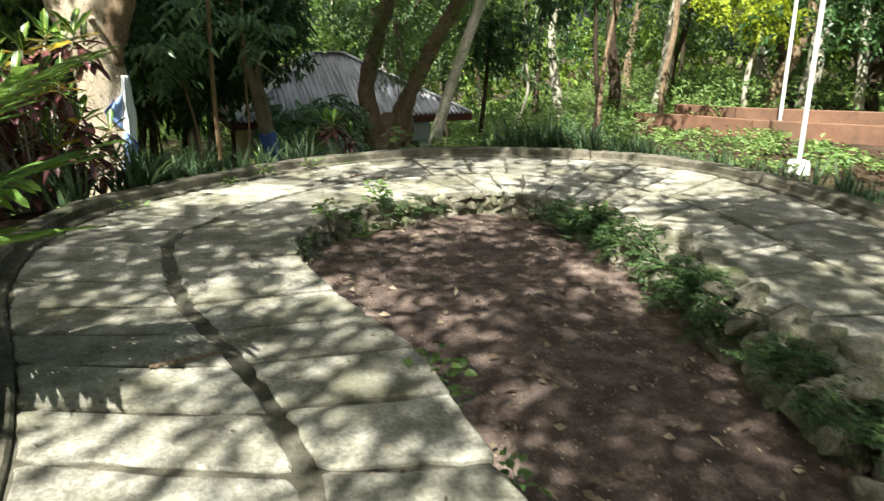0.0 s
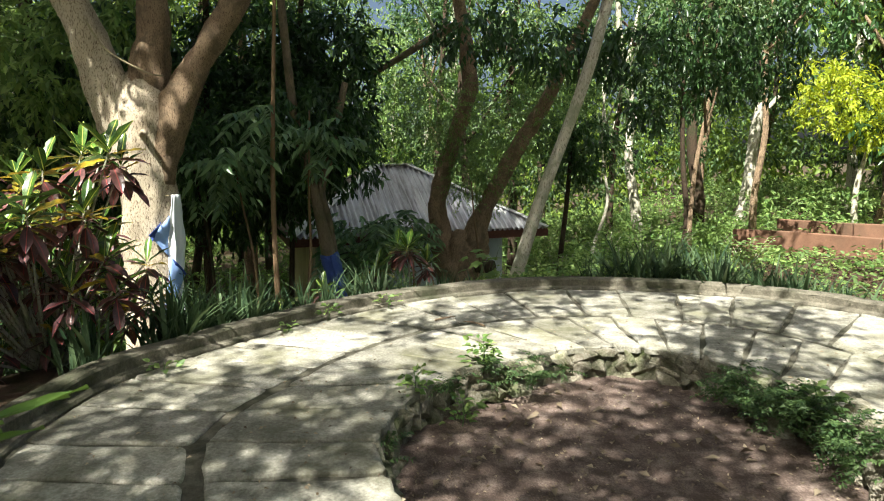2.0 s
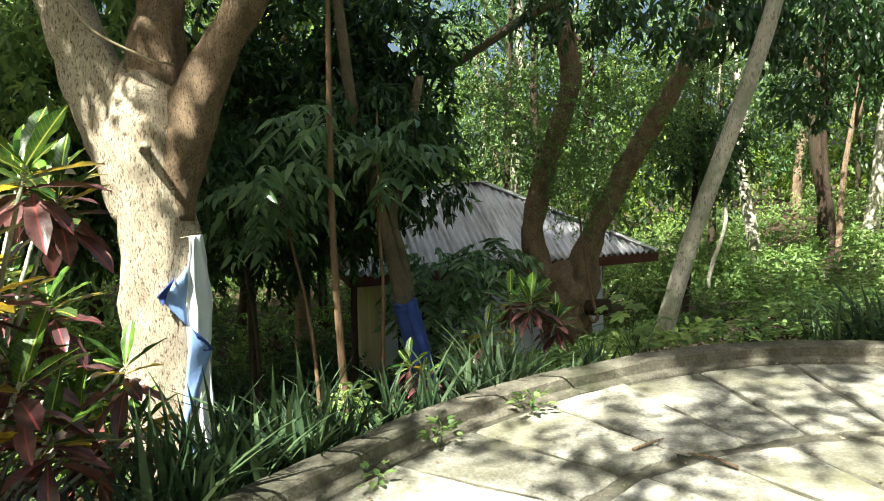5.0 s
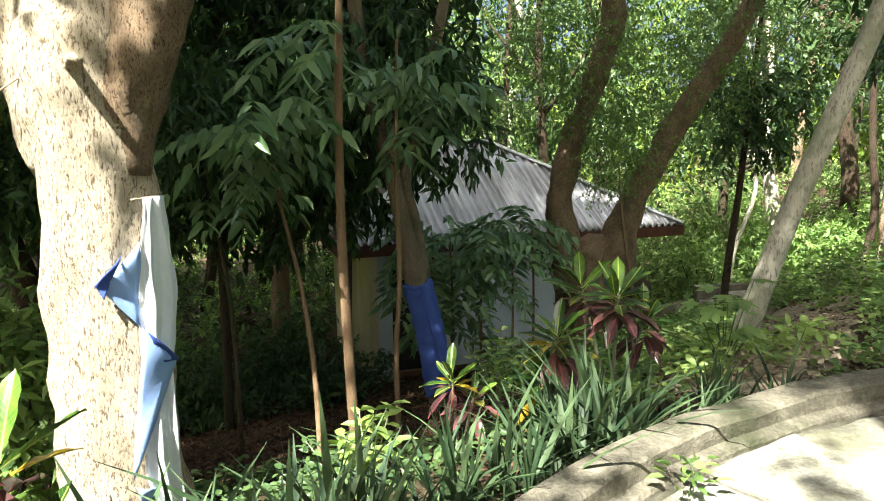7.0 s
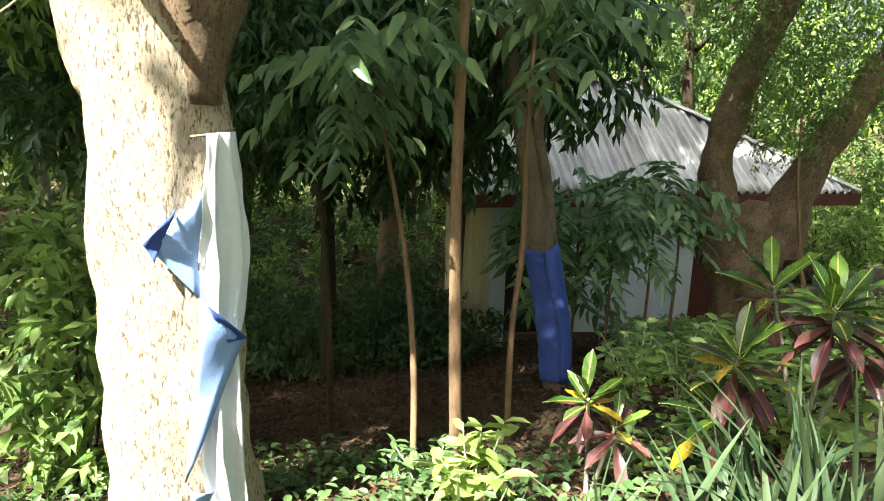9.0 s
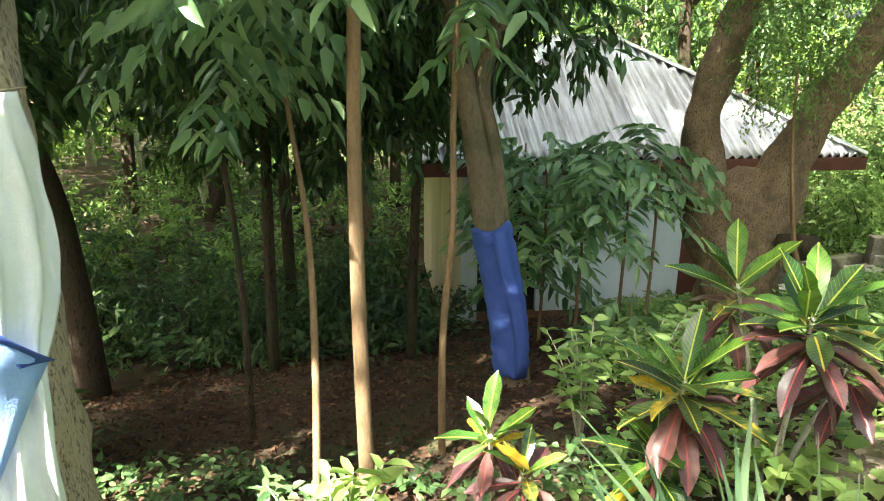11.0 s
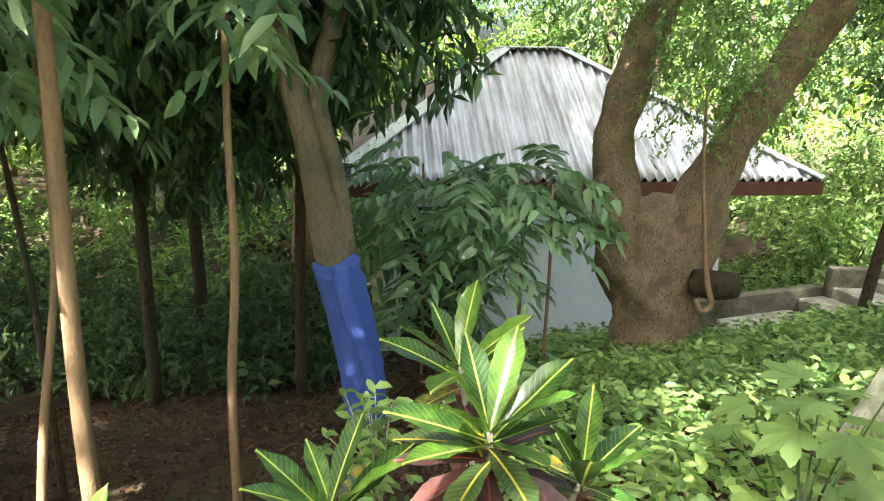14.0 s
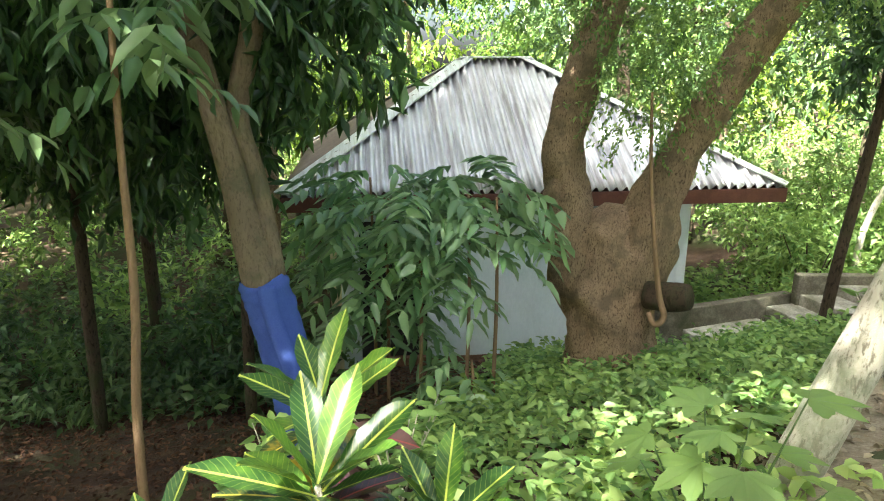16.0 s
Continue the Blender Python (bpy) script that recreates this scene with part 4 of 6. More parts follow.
def build_thicket():
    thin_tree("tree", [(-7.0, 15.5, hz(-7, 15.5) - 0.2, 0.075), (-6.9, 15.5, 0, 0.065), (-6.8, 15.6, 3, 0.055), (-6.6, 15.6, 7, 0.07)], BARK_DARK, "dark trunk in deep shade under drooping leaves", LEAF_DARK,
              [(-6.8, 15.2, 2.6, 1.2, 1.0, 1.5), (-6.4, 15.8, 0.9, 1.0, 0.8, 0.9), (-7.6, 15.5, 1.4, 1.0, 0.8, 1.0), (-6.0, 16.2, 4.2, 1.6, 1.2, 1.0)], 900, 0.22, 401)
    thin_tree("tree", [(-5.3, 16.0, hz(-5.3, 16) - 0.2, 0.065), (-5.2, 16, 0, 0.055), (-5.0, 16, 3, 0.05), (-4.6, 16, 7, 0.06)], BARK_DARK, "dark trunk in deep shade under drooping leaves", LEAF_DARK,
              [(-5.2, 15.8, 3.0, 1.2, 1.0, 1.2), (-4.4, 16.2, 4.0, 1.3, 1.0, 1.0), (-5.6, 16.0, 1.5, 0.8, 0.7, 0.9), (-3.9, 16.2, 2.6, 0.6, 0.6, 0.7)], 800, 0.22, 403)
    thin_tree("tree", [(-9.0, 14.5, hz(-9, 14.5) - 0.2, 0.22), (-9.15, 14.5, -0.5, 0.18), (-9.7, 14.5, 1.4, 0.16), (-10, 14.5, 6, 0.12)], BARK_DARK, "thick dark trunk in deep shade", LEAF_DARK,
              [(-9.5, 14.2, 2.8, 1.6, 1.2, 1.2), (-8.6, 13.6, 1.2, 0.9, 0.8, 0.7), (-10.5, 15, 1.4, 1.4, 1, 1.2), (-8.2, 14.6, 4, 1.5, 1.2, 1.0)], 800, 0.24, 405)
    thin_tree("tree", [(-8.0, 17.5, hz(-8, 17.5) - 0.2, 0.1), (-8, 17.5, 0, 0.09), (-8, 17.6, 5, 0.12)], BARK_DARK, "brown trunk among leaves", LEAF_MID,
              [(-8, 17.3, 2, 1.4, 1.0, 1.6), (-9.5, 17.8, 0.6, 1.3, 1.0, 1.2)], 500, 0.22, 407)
    # saplings by the blue-wrapped tree
    thin_tree("sapling", [(-3.92, 12.15, hz(-3.92, 12.15) - 0.25, 0.05), (-3.98, 12.2, -0.2, 0.046), (-4.03, 12.3, 1.0, 0.042), (-4.0, 12.35, 2.4, 0.036), (-3.9, 12.4, 4.5, 0.025)], BARK_POLE, "straight orange-brown sapling with large drooping leaves", LEAF_SPRAY,
              [(-4.3, 12.2, 1.95, 0.55, 0.5, 0.35), (-4.0, 12.5, 2.4, 0.7, 0.6, 0.45), (-4.9, 12.4, 1.7, 0.4, 0.4, 0.3), (-3.3, 12.8, 2.3, 0.5, 0.5, 0.35)], 120, 0.24, 411, 0.3, 1.0, 7)
    thin_tree("sapling", [(-4.2, 11.95, hz(-4.2, 11.95) - 0.25, 0.026), (-4.3, 12.2, -0.5, 0.024), (-4.55, 12.6, 0.3, 0.021), (-4.85, 12.9, 1.1, 0.017), (-5.0, 13.0, 1.8, 0.012)], BARK_POLE, "thin leaning sapling with large drooping leaves", LEAF_SPRAY,
              [(-4.9, 12.9, 1.5, 0.5, 0.5, 0.35), (-5.4, 13.1, 1.2, 0.4, 0.4, 0.3)], 60, 0.24, 413, 0.3, 1.0, 7)
    thin_tree("sapling", [(-3.75, 13.0, hz(-3.75, 13.0) - 0.2, 0.03), (-3.77, 13.05, -0.5, 0.027), (-3.72, 13.1, 0.3, 0.024), (-3.74, 13.15, 1.2, 0.02), (-3.7, 13.2, 2.6, 0.014)], BARK_POLE, "thin knotty sapling stem with drooping leaves", LEAF_SPRAY,
              [(-3.7, 13.2, 1.75, 0.45, 0.4, 0.35), (-3.5, 13.5, 2.2, 0.4, 0.4, 0.3)], 60, 0.23, 415, 0.3, 1.0, 7)
    thin_tree("sapling", [(-5.6, 13.2, hz(-5.6, 13.2) - 0.2, 0.03), (-5.6, 13.2, 0, 0.025), (-5.9, 13.3, 1.6, 0.018)], BARK_DARK, "thin dark sapling stem", LEAF_SPRAY, [(-5.9, 13.3, 1.4, 0.7, 0.6, 0.5)], 90, 0.22, 417, 0.3, 0.9, 7)
    # slim dark tree by the steps and stems behind it
    thin_tree("tree", [(0.55, 18.6, hz(0.55, 18.6) - 0.2, 0.07), (0.62, 18.6, -0.5, 0.06), (0.75, 18.6, 0.8, 0.055), (0.85, 18.6, 2.2, 0.045), (1.0, 18.6, 4, 0.03)], BARK_DARK, "slim dark tree with a small dense crown beside the steps", LEAF_DARK,
              [(0.85, 18.6, 1.6, 0.55, 0.5, 0.35), (1.2, 18.6, 2.2, 0.6, 0.5, 0.5), (0.5, 18.5, 2.4, 0.5, 0.5, 0.4)], 240, 0.16, 421)
    for i, (x, y, r, top, dx) in enumerate(((1.6, 22.5, 0.06, 5, 0.5), (3.8, 21.8, 0.09, 7, 0.4), (4.2, 21.4, 0.08, 7, 0.6), (3.4, 25.5, 0.2, 8, -0.9), (5.25, 26.4, 0.24, 9, 0.4), (6.9, 25.2, 0.13, 9, 0.3), (7.6, 29.5, 0.25, 9, 0.9), (2.6, 28, 0.14, 9, 0.4), (9.8, 23.2, 0.24, 7, 1.9), (11.2, 24, 0.3, 9, 0.6), (12.5, 22.5, 0.25, 9, 1.0))):
        wood_tree(x, y, r, top, (dx, 0), (BARK_GREY, BARK_DARK, BARK_RED)[i % 3], LEAF_MID, [(x + dx, y, top - 1.5, 1.6, 1.5, 1.2), (x + dx * 0.5, y + 1, top - 3.2, 1.2, 1.2, 0.7)], 430 + i, 0.2, 260)
    t = tagged(empty("tree"), "small tree with a bright yellow-green feathery crown", "tree")
    tube("trunk", [(8.8, 22.4, hz(8.8, 22.4) - 0.2, 0.09), (8.7, 22.3, 0.8, 0.08), (9.0, 22.3, 2.2, 0.05)], BARK_GREY, t)
    crown("crown", t, LEAF_YELLOW, [(8.4, 22.2, 3.2, 1.5, 1.1, 0.7), (9.3, 22.2, 2.5, 1.0, 0.8, 0.45), (7.8, 22.2, 3.9, 0.9, 0.8, 0.4)], 420, 9, 0.16, 0.06, 0.4, 450)
    # light foliage hanging between the camera and the far wood
    t = tagged(empty("tree"), "slender tree with bright hanging foliage behind the hut", "tree")
    tube("trunk", [(-4.2, 28.5, -3.3, 0.16), (-4.0, 28.5, 2, 0.13), (-3.6, 28.5, 8, 0.08)], BARK_DARK, t)
    crown("crown", t, LEAF_LIGHT, [(-4.5, 28, 3.2, 2.4, 1.5, 1.5), (-2, 28.5, 4.5, 2.2, 1.5, 1.5), (-6.5, 28, 5.0, 2.2, 1.5, 1.6), (-1, 28, 2.5, 1.8, 1.4, 1.0), (0.8, 28.5, 5, 2, 1.5, 1.3)], 1000, 8, 0.2, 0.09, 0.5, 452)


build_thicket()


def bush(x, y, h, r, mat, n, L, label, seed):
    t = tagged(empty("bush"), label, "bush")
    z = hz(x, y)
    rng = np.random.default_rng(seed)
    for k in range(4):
        a = k * 1.6 + rng.uniform(0, 1)
        tube("stem", [(x, y, z - 0.1, 0.02), (x + r * 0.3 * math.cos(a), y + r * 0.3 * math.sin(a), z + h * 0.4, 0.014), (x + r * 0.6 * math.cos(a), y + r * 0.6 * math.sin(a), z + h * 0.8, 0.006)], BARK_DARK, t, sides=5, per=3)
    crown("crown", t, mat, [(x, y, z + h * 0.5, r, r, h * 0.5), (x + r * 0.5, y, z + h * 0.35, r * 0.7, r * 0.7, h * 0.4), (x - r * 0.4, y + r * 0.3, z + h * 0.7, r * 0.6, r * 0.6, h * 0.35)], n, 8, L, L * 0.42, 0.3, seed, 0.3)


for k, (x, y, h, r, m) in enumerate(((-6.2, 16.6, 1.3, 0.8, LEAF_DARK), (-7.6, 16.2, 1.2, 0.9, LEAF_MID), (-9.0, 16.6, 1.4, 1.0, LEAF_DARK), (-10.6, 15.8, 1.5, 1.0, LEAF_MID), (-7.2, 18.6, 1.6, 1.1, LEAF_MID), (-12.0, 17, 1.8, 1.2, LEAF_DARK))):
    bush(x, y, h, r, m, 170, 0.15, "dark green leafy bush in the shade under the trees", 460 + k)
for k, (x, y, h, r) in enumerate(((1.0, 22.6, 1.5, 0.9), (2.4, 23.2, 1.6, 1.0), (3.8, 23.0, 1.5, 1.1), (1.8, 24.6, 1.9, 1.2), (3.6, 25.2, 1.8, 1.2), (5.2, 23.6, 1.4, 1.1), (0.4, 24.4, 1.9, 0.9))):
    bush(x, y, h, r, LEAF_LIGHT, 230, 0.15, "bright green bush on the bank beyond the low wall", 470 + k)
# bushes added in dark leaf to fill the black shade left of the kerb
for k, (x, y, h, r) in enumerate(((-5.2, 6.2, 1.3, 0.7), (-5.6, 8.2, 1.4, 0.7), (-4.4, 5.2, 0.9, 0.5), (-6.4, 5.0, 1.6, 0.9), (-3.9, 4.2, 0.9, 0.5))):
    bush(x, y, h, r, LEAF_DARK, 170, 0.14, "added dark-leaved bush filling the deep shade beside the kerb", 480 + k)

# ---- pinnate sprays before the hut ----


def build_saplings():
    rng = np.random.default_rng(61)
    for k, (x, y, top, n, sx, low) in enumerate(((-2.85, 16.2, 0.40, 17, 0.5, 0.45), (-3.3, 16.1, 0.35, 22, 0.5, 0.7), (-2.55, 16.1, 0.40, 9, 0.3, 0.35), (-3.75, 16.3, 0.3, 34, 0.45, 1.3), (-4.1, 16.7, 0.4, 36, 0.4, 1.7), (-2.7, 15.9, -1.1, 7, 0.3, 0.4))):
        t = tagged(empty("sapling"), "young tree with drooping feather-shaped green leaves before the hut", "sapling", "saplings before the hut")
        z = hz(x, y)
        tube("stem", [(x, y, z - 0.1, 0.022), (x + 0.02, y, (z + top) / 2, 0.018), (x, y, top, 0.012)], BARK_POLE, t, sides=7)
        a = rng.uniform(0, 6.28, n)
        st = np.stack([x + sx * 0.5 * np.cos(a), y + 0.3 * np.sin(a), rng.uniform(top - low, top + 0.25, n)], 1)
        dr = np.stack([np.cos(a), np.sin(a), rng.uniform(-0.9, 0.3, n)], 1)
        P, D = pinnate(st, dr, 0.55, 6, 62 + k)
        leaf_cloud("leaves", P, D, 0.26, 0.085, LEAF_SPRAY, t, "", 70 + k, fine=True)


build_saplings()

# ---- cloths tied to the trunks ----


def build_cloth():
    """A long cloth tied at the top, hanging down the trunk in folds, with blue corners turned out."""
    ax, ay, face, R = -5.22, 10.8, -0.88, 0.40
    c = tagged(empty("hanging_cloth"), "white cloth with blue corners hanging in folds on the tree", "cloth")

    def on_trunk(u, z, off):
        """u runs across the trunk from -1 to 1, past 1 the cloth stands off it."""
        th = face + math.asin(max(-0.99, min(u, 0.97)))
        r = R + off + max(0.0, u - 0.97) * 0.5 + 0.05 * max(0.0, 0.1 - z)
        return (ax + r * math.cos(th), ay + r * math.sin(th), z)
    rows, cols = 60, 34
    v, f = [], []
    zs = (1.30, 1.1, 0.95, 0.8, 0.6, 0.46, 0.2, -0.1, -0.5, -0.7, -0.95)
    left = (0.58, 0.50, 0.47, 0.44, 0.38, 0.34, 0.36, 0.32, 0.20, 0.24, 0.40)
    right = (0.92, 0.97, 1.0, 1.05, 1.04, 1.0, 0.82, 0.77, 0.74, 0.70, 0.62)
    for i in range(rows + 1):
        q = i / rows
        z = 1.30 - 2.25 * q
        a, b = np.interp(-z, [-k for k in zs], left), np.interp(-z, [-k for k in zs], right)
        a += 0.012 * math.sin(q * 23)
        for k in range(cols + 1):
            t = k / cols
            ph = t * 2.3 + 0.3 * math.sin(q * 3.2 + 1) + 0.15
            crease = (0.5 + 0.5 * math.cos(2 * math.pi * ph)) ** 3
            off = 0.012 + 0.042 * crease * (0.3 + min(q * 2.5, 1.0)) + 0.010 * math.sin(q * 13 + t * 8) + 0.005 * math.sin(q * 37 - t * 15)
            v.append(on_trunk(a + (b - a) * t, z + 0.06 * math.sin(t * 5) * q, off))
    n = cols + 1
    for i in range(rows):
        for k in range(cols):
            f.append((i * n + k, i * n + k + 1, (i + 1) * n + k + 1, (i + 1) * n + k))
    o = raw("drape", v, f, CLOTH_WHITE, c, "white cloth")
    o.modifiers.new("thick", "SOLIDIFY").thickness = 0.004

    def corner(p0, p1, p2, off, mat, label):
        """A three-cornered turned-out flap of the cloth."""
        v, f, m = [], [], 7
        ix = {}
        for i in range(m + 1):
            for k in range(m + 1 - i):
                w1, w2 = i / m, k / m
                u = p0[0] + (p1[0] - p0[0]) * w1 + (p2[0] - p0[0]) * w2
                z = p0[1] + (p1[1] - p0[1]) * w1 + (p2[1] - p0[1]) * w2
                ix[i, k] = len(v)
                v.append(on_trunk(u, z, off + 0.02 * math.sin(w1 * 4 + w2 * 7) + 0.03 * w1))
        for i in range(m):
            for k in range(m - i):
                f.append((ix[i, k], ix[i + 1, k], ix[i, k + 1]))
                if k < m - i - 1:
                    f.append((ix[i + 1, k], ix[i + 1, k + 1], ix[i, k + 1]))
        o = raw("folded_corner", v, f, mat, c, label)
        o.modifiers.new("thick", "SOLIDIFY").thickness = 0.004
    corner((0.46, 1.02), (-0.18, 0.76), (0.36, 0.46), 0.02, CLOTH_SKY, "pale blue turned-out corner")
    corner((0.17, 0.95), (-0.20, 0.77), (-0.10, 0.68), 0.05, CLOTH_BLUE, "deep blue tip of the corner")
    corner((0.34, 0.46), (0.76, 0.18), (0.03, -0.54), 0.065, CLOTH_SKY, "pale blue lower fold")
    # darker blue piece carries the shadow where the cloth folds over
    corner((0.36, 0.45), (0.78, 0.18), (0.56, 0.20), 0.085, CLOTH_BLUE, "dark blue flap for the shadow above the fold")
    corner((0.06, -0.58), (0.30, -0.62), (0.16, -0.80), 0.07, CLOTH_SKY, "pale blue hem")
    ring = [(ax + 0.395 * math.cos(a), ay + 0.395 * math.sin(a), 1.30 + 0.01 * math.sin(3 * a), 0.006) for a in np.linspace(-0.45, 0.6, 10)]
    v, f = tube_data(np.array(ring), 6, 0)
    raw("tie", v, f, ROPE, c)


build_cloth()


def build_wrap():
    x, y = -3.55, 14.5
    base = spline([(x - 0.07, y, -1.42, 0.165), (x - 0.10, y - 0.02, -1.0, 0.175), (x - 0.18, y - 0.06, -0.5, 0.18), (x - 0.26, y - 0.1, -0.12, 0.18), (x - 0.285, y - 0.11, 0.0, 0.165)], 9)
    rng = np.random.default_rng(4)
    v, f = tube_data(base, 26, 0.012, seed=9)
    v = [p + Vector((0.007 * math.sin(p.z * 44 + p.x * 30), 0.010 * math.sin(p.z * 37 + p.x * 44) + 0.006 * math.sin(p.z * 83 - p.x * 25), 0.02 * math.sin(p.x * 22))) for p in v]
    c = tagged(empty("cloth_wrap"), "deep blue cloth wrapped round the leaning trunk", "cloth")
    raw("wrap", v, f[:-2], CLOTH_BLUE, c).modifiers.new("thick", "SOLIDIFY").thickness = 0.006
    # loose flap where the cloth overlaps itself
    v, f = [], []
    for i in range(13):
        q = i / 12
        b = base[int(q * (len(base) - 1))]
        for k in range(4):
            th = -1.15 + 0.22 * k + 0.1 * math.sin(q * 7)
            r = b[3] + 0.022 + 0.012 * k / 3
            v.append((b[0] + r * math.cos(th), b[1] + r * math.sin(th), b[2]))
        if i:
            for k in range(3):
                o = (i - 1) * 4 + k
                f.append((o, o + 1, o + 5, o + 4))
    raw("flap", v, f, CLOTH_BLUE, c).modifiers.new("thick", "SOLIDIFY").thickness = 0.006


build_wrap()


def build_ropes():
    t = tube("rope", [(-5.75, 10.45, 3.62, 0.013), (-5.4, 10.35, 3.2, 0.013), (-4.95, 10.5, 2.92, 0.013), (-4.86, 10.75, 2.9, 0.013)], ROPE, sides=6)
    tagged(t, "pale rope strung between two limbs of the tree", "rope")
    t = tube("rope", [(-5.38, 10.40, 2.05, 0.006), (-5.8, 10.32, 1.82, 0.006), (-6.3, 10.5, 1.95, 0.006)], ROPE, sides=6)
    tagged(t, "thin rope tied round the tree", "rope")
    x, y = -1.2, 16.75
    t = tube("vine", [(x - 0.15, y, 1.3, 0.012), (x - 0.1, y - 0.05, 0.6, 0.018), (x - 0.02, y - 0.08, 0.0, 0.022), (x + 0.06, y - 0.1, -0.5, 0.026), (x + 0.12, y - 0.1, -0.72, 0.03), (x + 0.04, y - 0.12, -0.8, 0.03), (x - 0.02, y - 0.08, -0.7, 0.025)], BARK_POLE, sides=8)
    tagged(t, "pale twisted vine hanging down the forked tree", "vine")
    t = tube("log", [(-1.25, 16.95, -0.62, 0.14), (-1.0, 16.85, -0.58, 0.15), (-0.88, 16.8, -0.55, 0.125)], BARK_DARK, sides=14, rough=0.06)
    tagged(t, "sawn-off dark limb end on the forked tree", "log")


build_ropes()


def build_fallen_log():
    t = tagged(empty("fallen_log"), "dark fallen log lying in the undergrowth", "log")
    tube("trunk", [(-11.4, 23.1, -2.85, 0.24), (-10.6, 22.95, -2.82, 0.23), (-9.9, 22.8, -2.9, 0.21), (-9.1, 22.6, -2.98, 0.18)], BARK_DARK, t, sides=14, rough=0.08)
    tube("branch_stub", [(-10.3, 22.9, -2.8, 0.08), (-10.2, 22.7, -2.55, 0.06), (-10.15, 22.6, -2.4, 0.04)], BARK_DARK, t, sides=8)


build_fallen_log()

# ---- crotons: each broad leaf a piece ----


def croton_material(name, body, edge, rib):
    m, n, l, b = mat_base(name, 0.28, 0.5)
    tc = n.new("ShaderNodeTexCoord")
    sx = n.new("ShaderNodeSeparateXYZ")
    l.new(tc.outputs["Object"], sx.inputs[0])
    ab = n.new("ShaderNodeMath")
    ab.operation = "ABSOLUTE"
    l.new(sx.outputs["X"], ab.inputs[0])
    # slanting veins
    ve = n.new("ShaderNodeMath")
    ve.operation = "MULTIPLY_ADD"
    ve.inputs[1].default_value = -1.2
    l.new(ab.outputs[0], ve.inputs[0])
    l.new(sx.outputs["Y"], ve.inputs[2])
    sc = n.new("ShaderNodeMath")
    sc.operation = "MULTIPLY"
    sc.inputs[1].default_value = 260
    l.new(ve.outputs[0], sc.inputs[0])
    sn = n.new("ShaderNodeMath")
    sn.operation = "SINE"
    l.new(sc.outputs[0], sn.inputs[0])
    nz = node(n, "ShaderNodeTexNoise", Scale=14.0, Detail=4.0)
    l.new(tc.outputs["Object"], nz.inputs["Vector"])
    oi = n.new("ShaderNodeObjectInfo")
    ad = n.new("ShaderNodeMath")
    ad.operation = "ADD"
    l.new(nz.outputs["Fac"], ad.inputs[0])
    mr = n.new("ShaderNodeMapRange")
    mr.inputs["To Min"].default_value, mr.inputs["To Max"].default_value = -0.22, 0.22
    l.new(oi.outputs["Random"], mr.inputs["Value"])
    l.new(mr.outputs[0], ad.inputs[1])
    r1 = ramp(n, [(0.42, body), (0.72, edge)])
    l.new(ad.outputs[0], r1.inputs["Fac"])
    gt = n.new("ShaderNodeMath")
    gt.operation = "GREATER_THAN"
    gt.inputs[1].default_value = 0.93
    l.new(sn.outputs[0], gt.inputs[0])
    mv = n.new("ShaderNodeMixRGB")
    mv.inputs["Color2"].default_value = (*rib, 1)
    mvf = n.new("ShaderNodeMath")
    mvf.operation = "MULTIPLY"
    mvf.inputs[1].default_value = 0.22
    l.new(gt.outputs[0], mvf.inputs[0])
    l.new(mvf.outputs[0], mv.inputs["Fac"])
    l.new(r1.outputs["Color"], mv.inputs["Color1"])
    lt = n.new("ShaderNodeMath")
    lt.operation = "LESS_THAN"
    lt.inputs[1].default_value = 0.0036
    l.new(ab.outputs[0], lt.inputs[0])
    mb = n.new("ShaderNodeMixRGB")
    mb.inputs["Color2"].default_value = (*rib, 1)
    l.new(lt.outputs[0], mb.inputs["Fac"])
    l.new(mv.outputs["Color"], mb.inputs["Color1"])
    l.new(mb.outputs["Color"], b.inputs["Base Color"])
    tr = n.new("ShaderNodeBsdfTranslucent")
    l.new(mb.outputs["Color"], tr.inputs["Color"])
    mix = n.new("ShaderNodeMixShader")
    mix.inputs["Fac"].default_value = 0.25
    l.new(b.outputs[0], mix.inputs[1])
    l.new(tr.outputs[0], mix.inputs[2])
    l.new(mix.outputs[0], n["Material Output"].inputs["Surface"])
    return m


CROTON_GREEN = croton_material("croton_green", (0.03, 0.085, 0.016), (0.12, 0.23, 0.03), (0.55, 0.60, 0.12))
CROTON_RED = croton_material("croton_dark_red", (0.075, 0.038, 0.042), (0.20, 0.095, 0.085), (0.42, 0.09, 0.09))
CROTON_GOLD = croton_material("croton_gold", (0.05, 0.09, 0.03), (0.62, 0.40, 0.03), (0.62, 0.48, 0.08))


